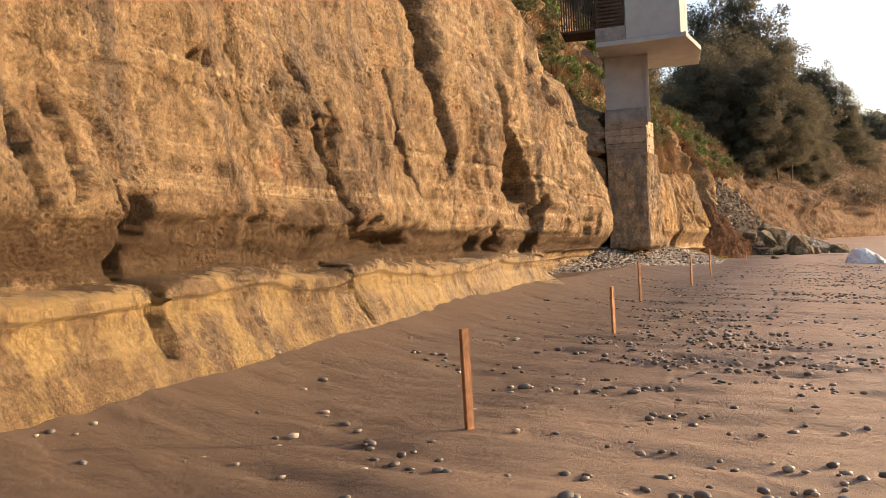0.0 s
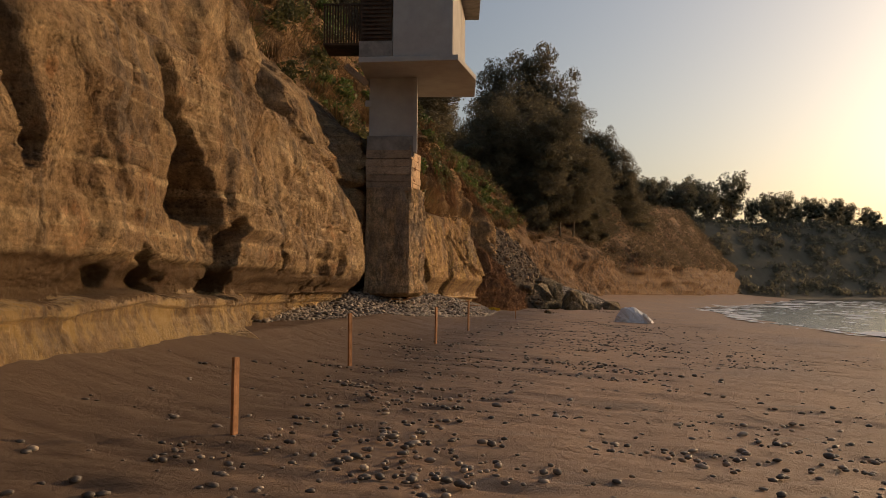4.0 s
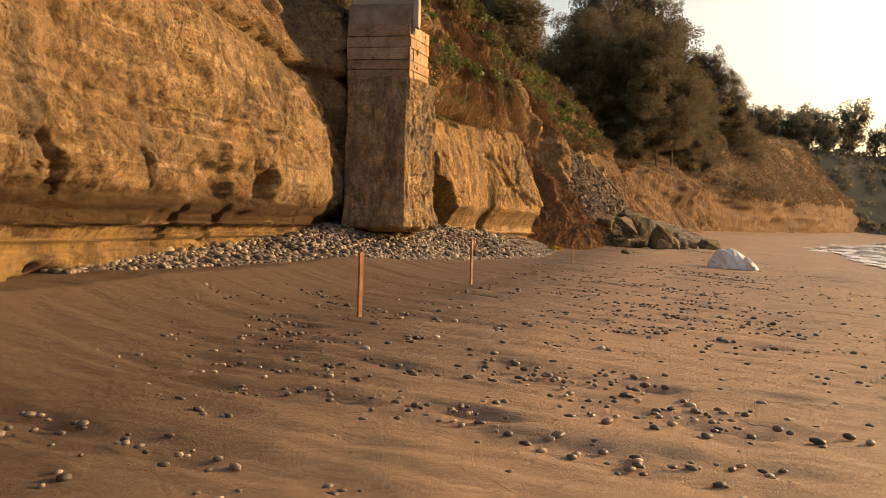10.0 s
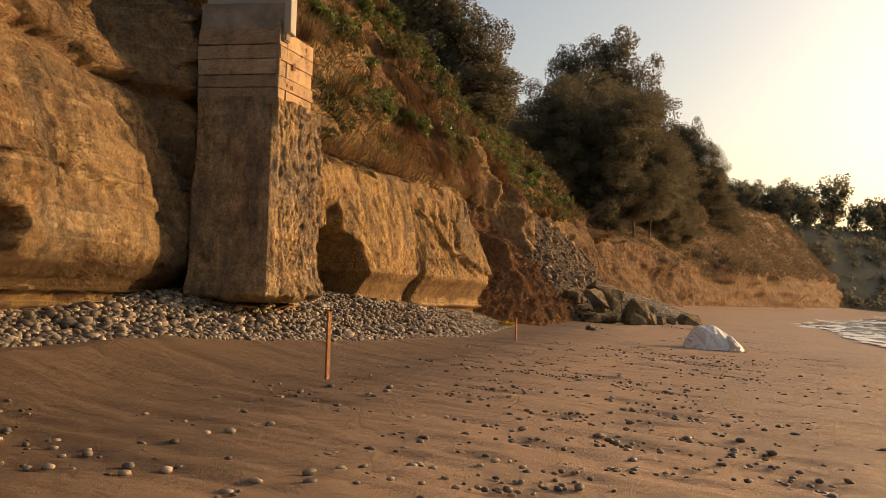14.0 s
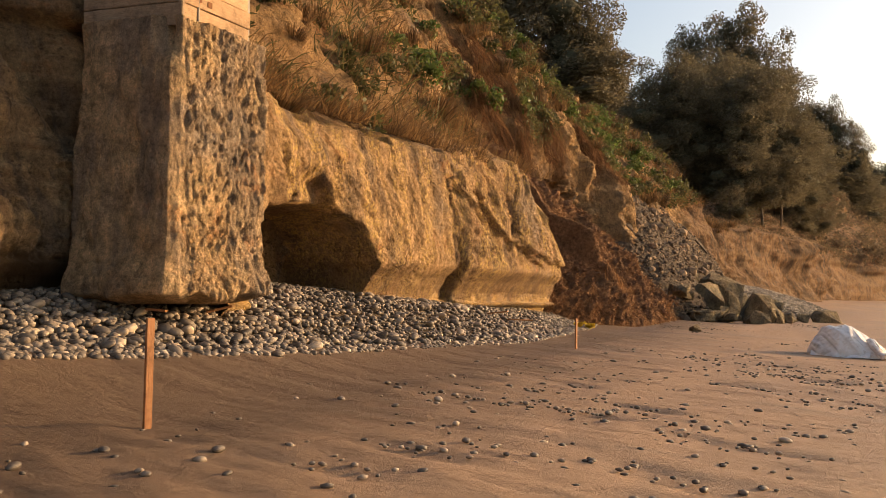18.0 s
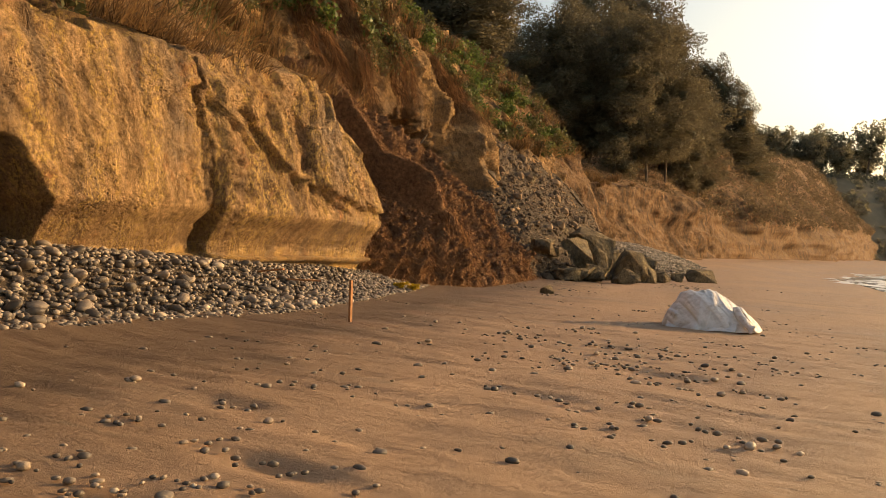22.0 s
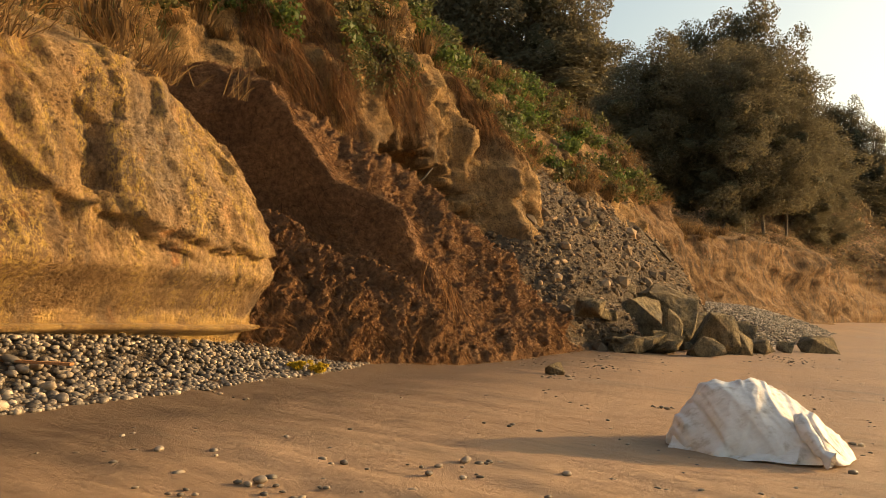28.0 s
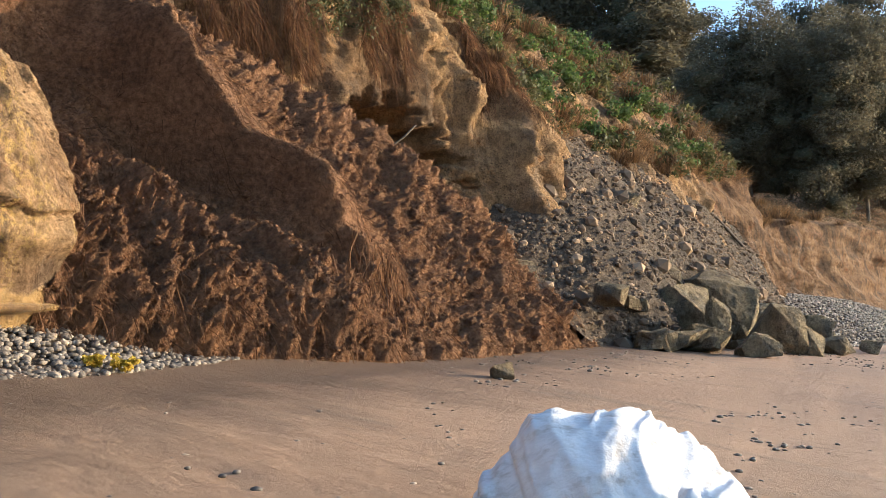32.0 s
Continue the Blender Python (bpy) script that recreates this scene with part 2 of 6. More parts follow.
def sandstone(tint=(1, 1, 1), lichen=0.0, wet_shade=0.0, lumpy=0.5, beds=1.0):
    """Granular ochre rock: pale beds, slanting water stains, pits and rust."""
    def build(nt, bsdf):
        n = Net(nt)
        slant = (-0.30 if beds > 0.6 else -0.12, 0, 0)
        big = n.noise(0.42, 5, 0.6, n.mapped((1, 0.8, 1.1), slant))
        col = n.ramp(big, (0.32, (0.20, 0.145, 0.095)), (0.43, (0.33, 0.225, 0.125)), (0.53, (0.44, 0.315, 0.175)), (0.61, (0.34, 0.245, 0.15)), (0.70, (0.27, 0.22, 0.165)))
        # beds: thin, broken, pale and brown
        zone = n.noise(0.30, 3, 0.5)
        bed = n.noise(1.0, 3, 0.6, n.mapped((0.06, 0.06, 5.0)))
        broken_ = n.noise(3.5, 5, 0.7)
        pale = n.math("MULTIPLY", n.math("MULTIPLY", n.ramp(bed, (0.53, 0.0), (0.58, 1.0)), n.ramp(broken_, (0.38, 0.1), (0.54, 1.0))), n.ramp(zone, (0.40, 0.25 * beds), (0.54, 0.9 * beds)))
        col = n.mix(pale, col, (0.58, 0.45, 0.27))
        col = n.mix(n.math("MULTIPLY", n.ramp(bed, (0.36, 0.55 * beds), (0.42, 0.0)), n.ramp(broken_, (0.42, 0.2), (0.56, 1.0))), col, (0.20, 0.125, 0.07))
        # water stains down the slant
        streak = n.noise(1.0, 5, 0.62, n.mapped((1.3, 2.0, 0.20), slant))
        col = n.mix(n.ramp(streak, (0.53, 0.0), (0.63, 0.75)), col, (0.185, 0.15, 0.115))
        col = n.mix(n.ramp(streak, (0.33, 0.5), (0.43, 0.0)), col, (0.52, 0.385, 0.215))
        rust = n.noise(0.9, 6, 0.72)
        col = n.mix(n.ramp(rust, (0.58, 0.0), (0.68, 0.6)), col, (0.42, 0.20, 0.08))
        # cracks
        crack = n.voronoi(0.8, n.warped(n.mapped((1, 1.1, 0.40), slant), 2.2, 0.22), "DISTANCE_TO_EDGE")
        some = n.ramp(n.noise(0.6, 4, 0.6), (0.58, 0.0), (0.68, 0.6))
        cf = n.math("MULTIPLY", n.ramp(crack, (0.0, 0.8), (0.016, 0.0)), some)
        col = n.mix(cf, col, (0.07, 0.05, 0.035))
        # grain at three sizes
        mid_ = n.noise(4.0, 8, 0.75, n.mapped((1, 1.1, 0.75), slant))
        fine = n.noise(17, 6, 0.8)
        grit = n.noise(60, 3, 0.8)
        col = n.mix(1.0, col, n.ramp(mid_, (0.36, 0.55), (0.5, 1.0), (0.64, 1.3)), "MULTIPLY")
        col = n.mix(1.0, col, n.ramp(fine, (0.36, 0.60), (0.48, 1.0), (0.64, 1.30)), "MULTIPLY")
        col = n.mix(0.45, col, n.ramp(grit, (0.35, 0.55), (0.65, 1.4)), "MULTIPLY")
        pits = n.voronoi(9, n.mapped((1, 1, 1.35)))
        pm = n.ramp(n.noise(0.8, 4, 0.6), (0.46, 0.0), (0.60, lumpy))
        col = n.mix(n.math("MULTIPLY", n.ramp(pits, (0.16, 0.9), (0.32, 0.0)), pm), col, (0.09, 0.065, 0.045))
        if lichen:
            spots = n.noise(15, 6, 0.8, n.mapped((1, 1, 0.6)))
            lz = n.noise(0.9, 4, 0.6, n.mapped((1, 1.8, 0.25)))
            lf = n.math("MULTIPLY", n.ramp(spots, (0.50, 0.0), (0.55, 1.0)), n.ramp(lz, (0.45, 0.0), (0.56, lichen)))
            col = n.mix(lf, col, (0.70, 0.53, 0.19))
        if wet_shade:
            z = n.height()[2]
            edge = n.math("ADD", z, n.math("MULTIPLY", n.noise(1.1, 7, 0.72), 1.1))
            # dark band: wet rock, plus the undercut's shade painted in
            col = n.mix(n.ramp(n.math("MULTIPLY", edge, 0.25), (0.44, 0.0), (0.455, wet_shade), (0.575, wet_shade), (0.64, 0.0)), col, (0.115, 0.072, 0.035))
            low = n.noise(1.6, 7, 0.72, n.mapped((1, 1, 0.6)))
            foot_ = n.ramp(n.math("MULTIPLY", edge, 0.25), (0.43, 1.0), (0.45, 0.0))
            col = n.mix(n.math("MULTIPLY", foot_, 0.35), col, (0.24, 0.165, 0.09))
            # gold patches: glints of the wet foot, put into the base colour
            col = n.mix(n.math("MULTIPLY", foot_, n.ramp(low, (0.47, 0.0), (0.56, 0.9))), col, (0.62, 0.46, 0.21))
            n.link(n.ramp(n.math("MULTIPLY", edge, 0.25), (0.43, 0.30), (0.46, 0.9)), bsdf.inputs["Roughness"])
        col = n.mix(1.0, col, tint, "MULTIPLY")
        n.link(col, bsdf.inputs["Base Color"])
        h = n.math("ADD", n.math("MULTIPLY", fine, 1.3), n.math("MULTIPLY", n.math("MULTIPLY", n.ramp(pits, (0.0, 0.0), (0.35, 1.0)), pm), 0.9))
        h = n.math("ADD", h, n.math("MULTIPLY", bed, 0.5 * beds))
        h = n.math("ADD", h, n.math("MULTIPLY", mid_, 1.8))
        h = n.math("ADD", h, n.math("MULTIPLY", grit, 0.25))
        h = n.math("SUBTRACT", h, n.math("MULTIPLY", cf, 1.2))
        n.bump(h, 1.0, 0.12, bsdf)
    return build


def soil(dark, light, scale=6.0, bump=0.8, lump=3.0):
    def build(nt, bsdf):
        n = Net(nt)
        a, b = n.noise(scale, 8, 0.75), n.noise(scale * 0.12, 4, 0.6)
        col = n.ramp(a, (0.3, dark), (0.7, light))
        col = n.mix(n.ramp(b, (0.4, 0.0), (0.7, 0.5)), col, tuple(c * 0.55 for c in dark))
        n.link(col, bsdf.inputs["Base Color"])
        n.bump(n.math("ADD", a, n.noise(lump, 6, 0.7)), bump, 0.12, bsdf)
    return build


def brushy(nt, bsdf):
    n = Net(nt)
    a, b = n.noise(0.9, 8, 0.75), n.noise(0.11, 5, 0.65)
    earth = n.ramp(a, (0.3, (0.11, 0.074, 0.045)), (0.7, (0.30, 0.21, 0.13)))
    brush = n.ramp(a, (0.3, (0.07, 0.055, 0.03)), (0.7, (0.20, 0.145, 0.075)))
    col = n.mix(n.ramp(b, (0.40, 0.0), (0.52, 1.0)), earth, brush)
    f_ = n.noise(5.0, 9, 0.8)
    col = n.mix(0.9, col, n.ramp(f_, (0.32, 0.45), (0.5, 1.0), (0.68, 1.4)), "MULTIPLY")
    n.link(col, bsdf.inputs["Base Color"])
    n.bump(n.math("ADD", n.math("ADD", a, n.noise(0.35, 6, 0.7)), n.math("MULTIPLY", f_, 0.5)), 1.0, 0.8, bsdf)


def sand_build(nt, bsdf):
    n = Net(nt)
    grain = n.noise(180, 4, 0.8)
    big = n.noise(0.28, 5, 0.55, n.mapped((1, 0.45, 1), (0, 0, 0.315)))
    streak = n.noise(1.0, 6, 0.65, n.warped(n.mapped((0.22, 1.3, 1), (0, 0, 0.315)), 0.6, 0.5))
    col = n.ramp(big, (0.3, (0.315, 0.20, 0.124)), (0.7, (0.435, 0.29, 0.186)))
    col = n.mix(n.ramp(streak, (0.54, 0.0), (0.68, 0.55)), col, (0.21, 0.155, 0.11))
    ax = n.height()
    off_ = n.math("SUBTRACT", ax[0], n.math("MULTIPLY", ax[1], 0.1377))
    damp = n.math("ADD", n.math("MULTIPLY", n.math("ADD", off_, 5.0), 0.1), n.math("MULTIPLY", n.noise(0.5, 6, 0.65, n.mapped((0.6, 1.4, 1), (0, 0, 0.315))), 0.55))
    col = n.mix(n.ramp(damp, (0.25, 0.95), (0.56, 0.0)), col, (0.135, 0.089, 0.058))
    col = n.mix(0.5, col, n.ramp(grain, (0.25, 0.6), (0.75, 1.3)), "MULTIPLY")
    n.link(col, bsdf.inputs["Base Color"])
    bsdf.inputs["Specular IOR Level"].default_value = 0.18
    n.link(n.ramp(big, (0.3, 0.5), (0.7, 0.7)), bsdf.inputs["Roughness"])
    thin = n.noise(1.0, 6, 0.7, n.warped(n.mapped((1.0, 6.0, 1), (0, 0, 0.315)), 1.2, 1.0))
    col = n.mix(n.math("MULTIPLY", n.ramp(thin, (0.58, 0.0), (0.68, 0.5)), n.ramp(n.noise(0.35, 4, 0.6), (0.48, 0.0), (0.62, 1.0))), col, (0.13, 0.09, 0.062))
    n.link(col, bsdf.inputs["Base Color"])
    h = n.math("ADD", n.math("MULTIPLY", streak, 1.2), n.math("MULTIPLY", grain, 0.25))
    h = n.math("ADD", h, n.math("MULTIPLY", thin, -0.40))
    h = n.math("ADD", h, n.math("MULTIPLY", n.noise(7, 5, 0.6), 0.9))
    n.bump(h, 0.9, 0.05, bsdf)


def stone_build(nt, bsdf, warm=(0.96, 0.90, 0.83)):
    n = Net(nt)
    g = nt.nodes.new("ShaderNodeNewGeometry").outputs["Random Per Island"]
    o = nt.nodes.new("ShaderNodeObjectInfo").outputs["Random"]
    r = n.math("FRACT", n.math("ADD", n.math("MULTIPLY", g, 7.31), n.math("MULTIPLY", o, 3.77)))
    col = n.ramp(r, (0.0, (0.085, 0.075, 0.066)), (0.35, (0.145, 0.128, 0.11)), (0.65, (0.21, 0.185, 0.16)), (0.86, (0.33, 0.275, 0.215)), (1.0, (0.52, 0.45, 0.36)))
    col = n.mix(1.0, col, warm, "MULTIPLY")
    sp = n.noise(60, 5, 0.7)
    col = n.mix(0.6, col, n.ramp(sp, (0.3, 0.6), (0.7, 1.25)), "MULTIPLY")
    n.link(col, bsdf.inputs["Base Color"])
    n.bump(n.math("ADD", sp, n.noise(9, 4, 0.6)), 0.3, 0.015, bsdf)


def wood_build(dark, light, along=(1, 14, 14)):
    def build(nt, bsdf):
        n = Net(nt)
        g = n.noise(3.0, 7, 0.7, n.mapped(along), 1.2)
        r = nt.nodes.new("ShaderNodeObjectInfo").outputs["Random"]
        col = n.ramp(g, (0.3, dark), (0.7, light))
        col = n.mix(n.math("MULTIPLY", r, 0.5), col, tuple(c * 0.6 for c in dark))
        stain = n.noise(2.2, 7, 0.75)
        col = n.mix(0.85, col, n.ramp(stain, (0.35, 0.4), (0.5, 1.0), (0.65, 1.2)), "MULTIPLY")
        n.link(col, bsdf.inputs["Base Color"])
        n.bump(n.math("ADD", g, stain), 0.6, 0.015, bsdf)
    return build


def plain(color, spread=0.25, scale=4.0, bump=0.2):
    def build(nt, bsdf):
        n = Net(nt)
        a = n.noise(scale, 6, 0.65)
        col = n.ramp(a, (0.3, tuple(c * (1 - spread) for c in color)), (0.7, tuple(min(1, c * (1 + spread)) for c in color)))
        n.link(col, bsdf.inputs["Base Color"])
        n.bump(a, bump, 0.02, bsdf)
    return build


def leaf_build(a, b):
    def build(nt, bsdf):
        n = Net(nt)
        g = nt.nodes.new("ShaderNodeNewGeometry").outputs["Random Per Island"]
        col = n.ramp(g, (0.0, a), (1.0, b))
        n.link(col, bsdf.inputs["Base Color"])
        bsdf.inputs["Specular IOR Level"].default_value = 0.3
        thin = nt.nodes.new("ShaderNodeBsdfTranslucent")
        n.link(col, thin.inputs["Color"])
        both = nt.nodes.new("ShaderNodeMixShader")
        both.inputs[0].default_value = 0.5
        n.link(bsdf.outputs[0], both.inputs[1])
        n.link(thin.outputs[0], both.inputs[2])
        n.link(both.outputs[0], nt.nodes["Material Output"].inputs["Surface"])
    return build


M_ROCK_A = material("banded_sandstone", sandstone((1.02, 0.95, 0.89), wet_shade=0.9, lumpy=0.8))
M_ROCK_B = material("lichen_sandstone", sandstone((1.08, 0.95, 0.84), lichen=0.75, wet_shade=0.5, lumpy=0.8, beds=0.25))
M_PILLAR = material("pillar_sandstone", sandstone((1.55, 1.5, 1.48), lumpy=0.3, beds=0.2))
M_SAND = material("beach_sand", sand_build, 0.7)
M_STONE = material("beach_stone", stone_build, 0.45)
M_SLIDE = material("slumped_brown_earth", soil((0.075, 0.036, 0.018), (0.46, 0.245, 0.12), 8.0, 1.0, 16.0))
M_CLOD = material("earth_clods", soil((0.085, 0.042, 0.021), (0.42, 0.22, 0.105), 12.0, 1.0, 16.0))
M_HILL = material("crumbling_earth_and_rock", sandstone((0.88, 0.76, 0.63), lumpy=0.9, beds=0.35))
M_RUBBLE = material("grey_rubble", soil((0.05, 0.037, 0.026), (0.18, 0.13, 0.085), 5.0, 1.0, 9.0))
M_DEBRIS = material("broken_rubble_stone", lambda nt, b: stone_build(nt, b, (0.84, 0.67, 0.50)), 0.9)
M_BANK = material("eroded_earth_bank", sandstone((0.50, 0.40, 0.34), lumpy=0.5, beds=0.15))
M_BOULDER = material("grey_green_boulder", sandstone((0.66, 0.70, 0.70), lumpy=0.3, beds=0.3))
M_BRUSH = material("brushy_slope", brushy)
# earth lightened so that its colour carries the haze of distance
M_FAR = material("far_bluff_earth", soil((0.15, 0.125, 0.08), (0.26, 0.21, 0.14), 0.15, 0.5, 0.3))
M_STAKE = material("stake_wood", wood_build((0.36, 0.16, 0.07), (0.58, 0.30, 0.14), (14, 14, 1)), 0.8)
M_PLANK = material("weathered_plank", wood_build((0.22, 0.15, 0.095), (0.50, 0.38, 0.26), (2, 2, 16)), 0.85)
# the crib's sunny side: same planks, with warm sunlight put into the colour
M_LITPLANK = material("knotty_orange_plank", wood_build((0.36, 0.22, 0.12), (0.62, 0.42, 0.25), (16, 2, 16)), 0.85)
M_RUSTSTAIN = material("rust_stain", plain((0.16, 0.07, 0.03), 0.3, 9.0), 0.9)
M_CONCRETE = material("stained_concrete", plain((0.24, 0.215, 0.185), 0.35, 2.5, 0.6))
M_WHITE = material("white_stucco", plain((0.36, 0.34, 0.31), 0.12, 1.5))
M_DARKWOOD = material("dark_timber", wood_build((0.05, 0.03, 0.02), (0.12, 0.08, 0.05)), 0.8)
def bag_build(nt, bsdf):
    n = Net(nt)
    dirt = n.noise(3.0, 6, 0.65, n.mapped((1.0, 2.5, 2.5), (0, 0.5, 0)))
    col = n.ramp(dirt, (0.34, (0.50, 0.45, 0.40)), (0.46, (0.72, 0.69, 0.67)), (0.7, (0.80, 0.79, 0.79)))
    weave = n.noise(120, 2, 0.5)
    col = n.mix(0.3, col, n.ramp(weave, (0.3, 0.8), (0.7, 1.1)), "MULTIPLY")
    n.link(col, bsdf.inputs["Base Color"])
    n.bump(n.math("ADD", n.noise(9, 5, 0.65, n.mapped((0.5, 2, 2), (0, 0.6, 0))), n.math("MULTIPLY", weave, 0.1)), 0.5, 0.03, bsdf)


M_BAG = material("white_woven_plastic", bag_build, 0.55)
# leaf tones lifted a little for the haze over the grove
M_LEAF = material("eucalyptus_leaves", leaf_build((0.10, 0.086, 0.052), (0.175, 0.148, 0.09)), 0.6)
# darker than the leaves: shade within the crowns, painted onto their hearts
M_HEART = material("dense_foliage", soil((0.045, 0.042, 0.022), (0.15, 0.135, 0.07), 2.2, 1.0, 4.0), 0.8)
# paler than the near leaves, with distance haze mixed into the colour
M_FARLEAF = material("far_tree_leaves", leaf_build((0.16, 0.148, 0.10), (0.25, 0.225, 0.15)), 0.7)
M_BRUSHLEAF = material("coastal_brush", leaf_build((0.10, 0.076, 0.048), (0.20, 0.148, 0.09)), 0.8)
M_BARK = material("pale_bark", wood_build((0.10, 0.08, 0.06), (0.26, 0.21, 0.16), (6, 6, 1)), 0.9)
M_GREEN = material("green_shrub_leaves", leaf_build((0.05, 0.08, 0.018), (0.14, 0.185, 0.05)), 0.5)
M_OLIVE = material("olive_shrub_leaves", leaf_build((0.05, 0.055, 0.02), (0.14, 0.13, 0.05)), 0.6)
M_DRY = material("dry_grass", leaf_build((0.075, 0.045, 0.022), (0.28, 0.165, 0.07)), 0.8)
M_ROOT = material("dry_roots", leaf_build((0.06, 0.032, 0.018), (0.26, 0.14, 0.07)), 0.9)


def water_build(nt, bsdf):
    n = Net(nt)
    bsdf.inputs["Base Color"].default_value = (0.10, 0.12, 0.12, 1)
    bsdf.inputs["Specular IOR Level"].default_value = 0.5
    n.bump(n.math("ADD", n.noise(0.5, 6, 0.6, n.mapped((1, 0.35, 1))), n.math("MULTIPLY", n.noise(4, 4, 0.6), 0.2)), 0.5, 0.35, bsdf)


M_WATER = material("sea_water", water_build, 0.12)
M_FOAM = material("sea_foam", plain((0.75, 0.75, 0.74), 0.1, 3.0), 0.8)


# ---------------------------------------------------------------- ground
def stake_line(y):
    return -4.13 + 0.1377 * (y - 6.6) + 4.7e-4 * np.clip(y - 70, 0, 50) ** 2 + np.interp(y, (112, 130, 165, 200, 300, 400, 2500), (0, 2.0, 13, 26, 54, 78, 500))


def ground_z(x, y):
    """Height of the sand."""
    d = x - stake_line(y)
    z = np.where(d > 0, -0.052 * d, np.minimum(0.045 * d * d, 0.55))
    z = z + 0.9 * step(92, 135, y) * step(16, 2, d)
    return np.maximum(z, -2.5) + 0.03 * fbm(x * 0.25, y * 0.25, 0 * x, 2, 5)


def spaced(a, lo, hi, b, fine, grow=1.18):
    """Ordinates with a fine middle from lo to hi and steps that grow outwards to a and b."""
    mid = list(np.arange(lo, hi, fine))
    s, right = fine, [mid[-1]]
    while right[-1] < b:
        s *= grow
        right.append(right[-1] + s)
    s, left = fine, [mid[0]]
    while left[-1] > a:
        s *= grow
        left.append(left[-1] - s)
    return np.array(left[:0:-1] + mid + right[1:])


# groups of pebbles, each in its own shallow scour drawn out down the beach
prng = np.random.default_rng(77)
CN = 5400
cy_ = prng.uniform(1.5, 82, CN)
cd_ = prng.gamma(3.0, 2.3, CN) - 2.2
cx_ = stake_line(cy_) + cd_
ck = (vnoise(cx_ * 0.45, cy_ * 0.30, 0, 401) + prng.uniform(-0.5, 0.5, CN) > -0.05) & (cd_ < 17) & (prng.uniform(0, 1, CN) < np.interp(cy_, (0, 26, 34, 80), (1, 1, 0.5, 0.5)))
ck &= ~((cy_ > 50) & (cy_ < 62) & (cx_ < 7.5) & (prng.uniform(0, 1, CN) < 0.85))
cx_, cy_ = cx_[ck], cy_[ck]
ey_ = prng.uniform(2, 31, 330)
ex_ = stake_line(ey_) + prng.uniform(-2.6, 3.5, 330)
cx_, cy_ = np.append(cx_, ex_), np.append(cy_, ey_)
# a thick strew on the open sand before the sack
cx_, cy_ = np.append(cx_, prng.normal(6.4, 1.4, 120)), np.append(cy_, prng.normal(46.0, 2.3, 120))
cn_ = np.minimum(prng.geometric(0.52, len(cx_)) + 4 * (prng.uniform(0, 1, len(cx_)) < 0.06), 9)

gx, gy = spaced(-400, -8, 12, 1500, 0.075), spaced(-120, 2, 55, 2500, 0.09)
GX, GY = np.meshgrid(gx, gy, indexing="ij")
GZ = ground_z(GX, GY)
near = step(40, 20, np.abs(GX)) * step(110, 70, GY)
u = GX * 0.95 - GY * 0.31
w = GX * 0.31 + GY * 0.95
rip = fbm(u * 0.22, w * 0.9, 0 * u, 4, 11)
for k in range(len(cx_)):
    wide, long_ = 0.085 + 0.012 * cn_[k], 0.30 + 0.06 * cn_[k]
    i0, i1 = np.searchsorted(gx, (cx_[k] - 2.2 * long_, cx_[k] + 4.0 * long_))
    j0, j1 = np.searchsorted(gy, (cy_[k] - 1.8 * long_, cy_[k] + 1.2 * long_))
    du, dw = u[i0:i1, j0:j1] - (0.95 * cx_[k] - 0.31 * cy_[k]) - 0.4 * long_, w[i0:i1, j0:j1] - (0.31 * cx_[k] + 0.95 * cy_[k])
    GZ[i0:i1, j0:j1] -= min(0.017 + 0.002 * cn_[k], 0.030) * np.exp(-(du / long_) ** 2 - (dw / wide) ** 2)
GZ = GZ + near * (0.030 * np.abs(rip) + 0.010 * fbm(GX * 2.5, GY * 2.5, 0 * u, 3, 21) - 0.012 * step(0.5, 0.9, ridged(u * 0.22, w * 1.3, 0, 2, 23)))
ground = grid("ground", np.stack([GX, GY, GZ], -1), M_SAND)
tagged(ground, "damp brown beach sand with drag marks and shallow ripples", "sand", kind="structure")


# ---------------------------------------------------------------- bluffs
def gash(Y, Z, a, b, width, depth, taper=0.3):
    """A groove from a to b, both (y, z), that cuts depth metres into a face."""
    (ya, za), (yb, zb) = a, b
    dy, dz = yb - ya, zb - za
    t = np.clip(((Y - ya) * dy + (Z - za) * dz) / (dy * dy + dz * dz), 0, 1)
    wob = width * (0.28 * vnoise(Y * 1.7, Z * 1.7, 0, 77) + 0.2 * vnoise(Y * 7, Z * 7, 0, 78))
    far = np.hypot(Y - ya - t * dy, Z - za - t * dz) + wob
    wide = width * (taper + (1 - taper) * np.sin(np.pi * np.clip(t, 0.06, 0.94)))
    return -depth * step(1.0, 0.72, far / wide)


def hollow(Y, Z, y, z, ry, rz, depth, edge=0.5):
    far = np.hypot((Y - y) / ry, (Z - z) / rz) + 0.30 * vnoise(Y * 1.9, Z * 2.6, 0, 41) + 0.16 * vnoise(Y * 6.3, Z * 6.3, 0, 42)
    return -depth * step(1.0, edge, far)


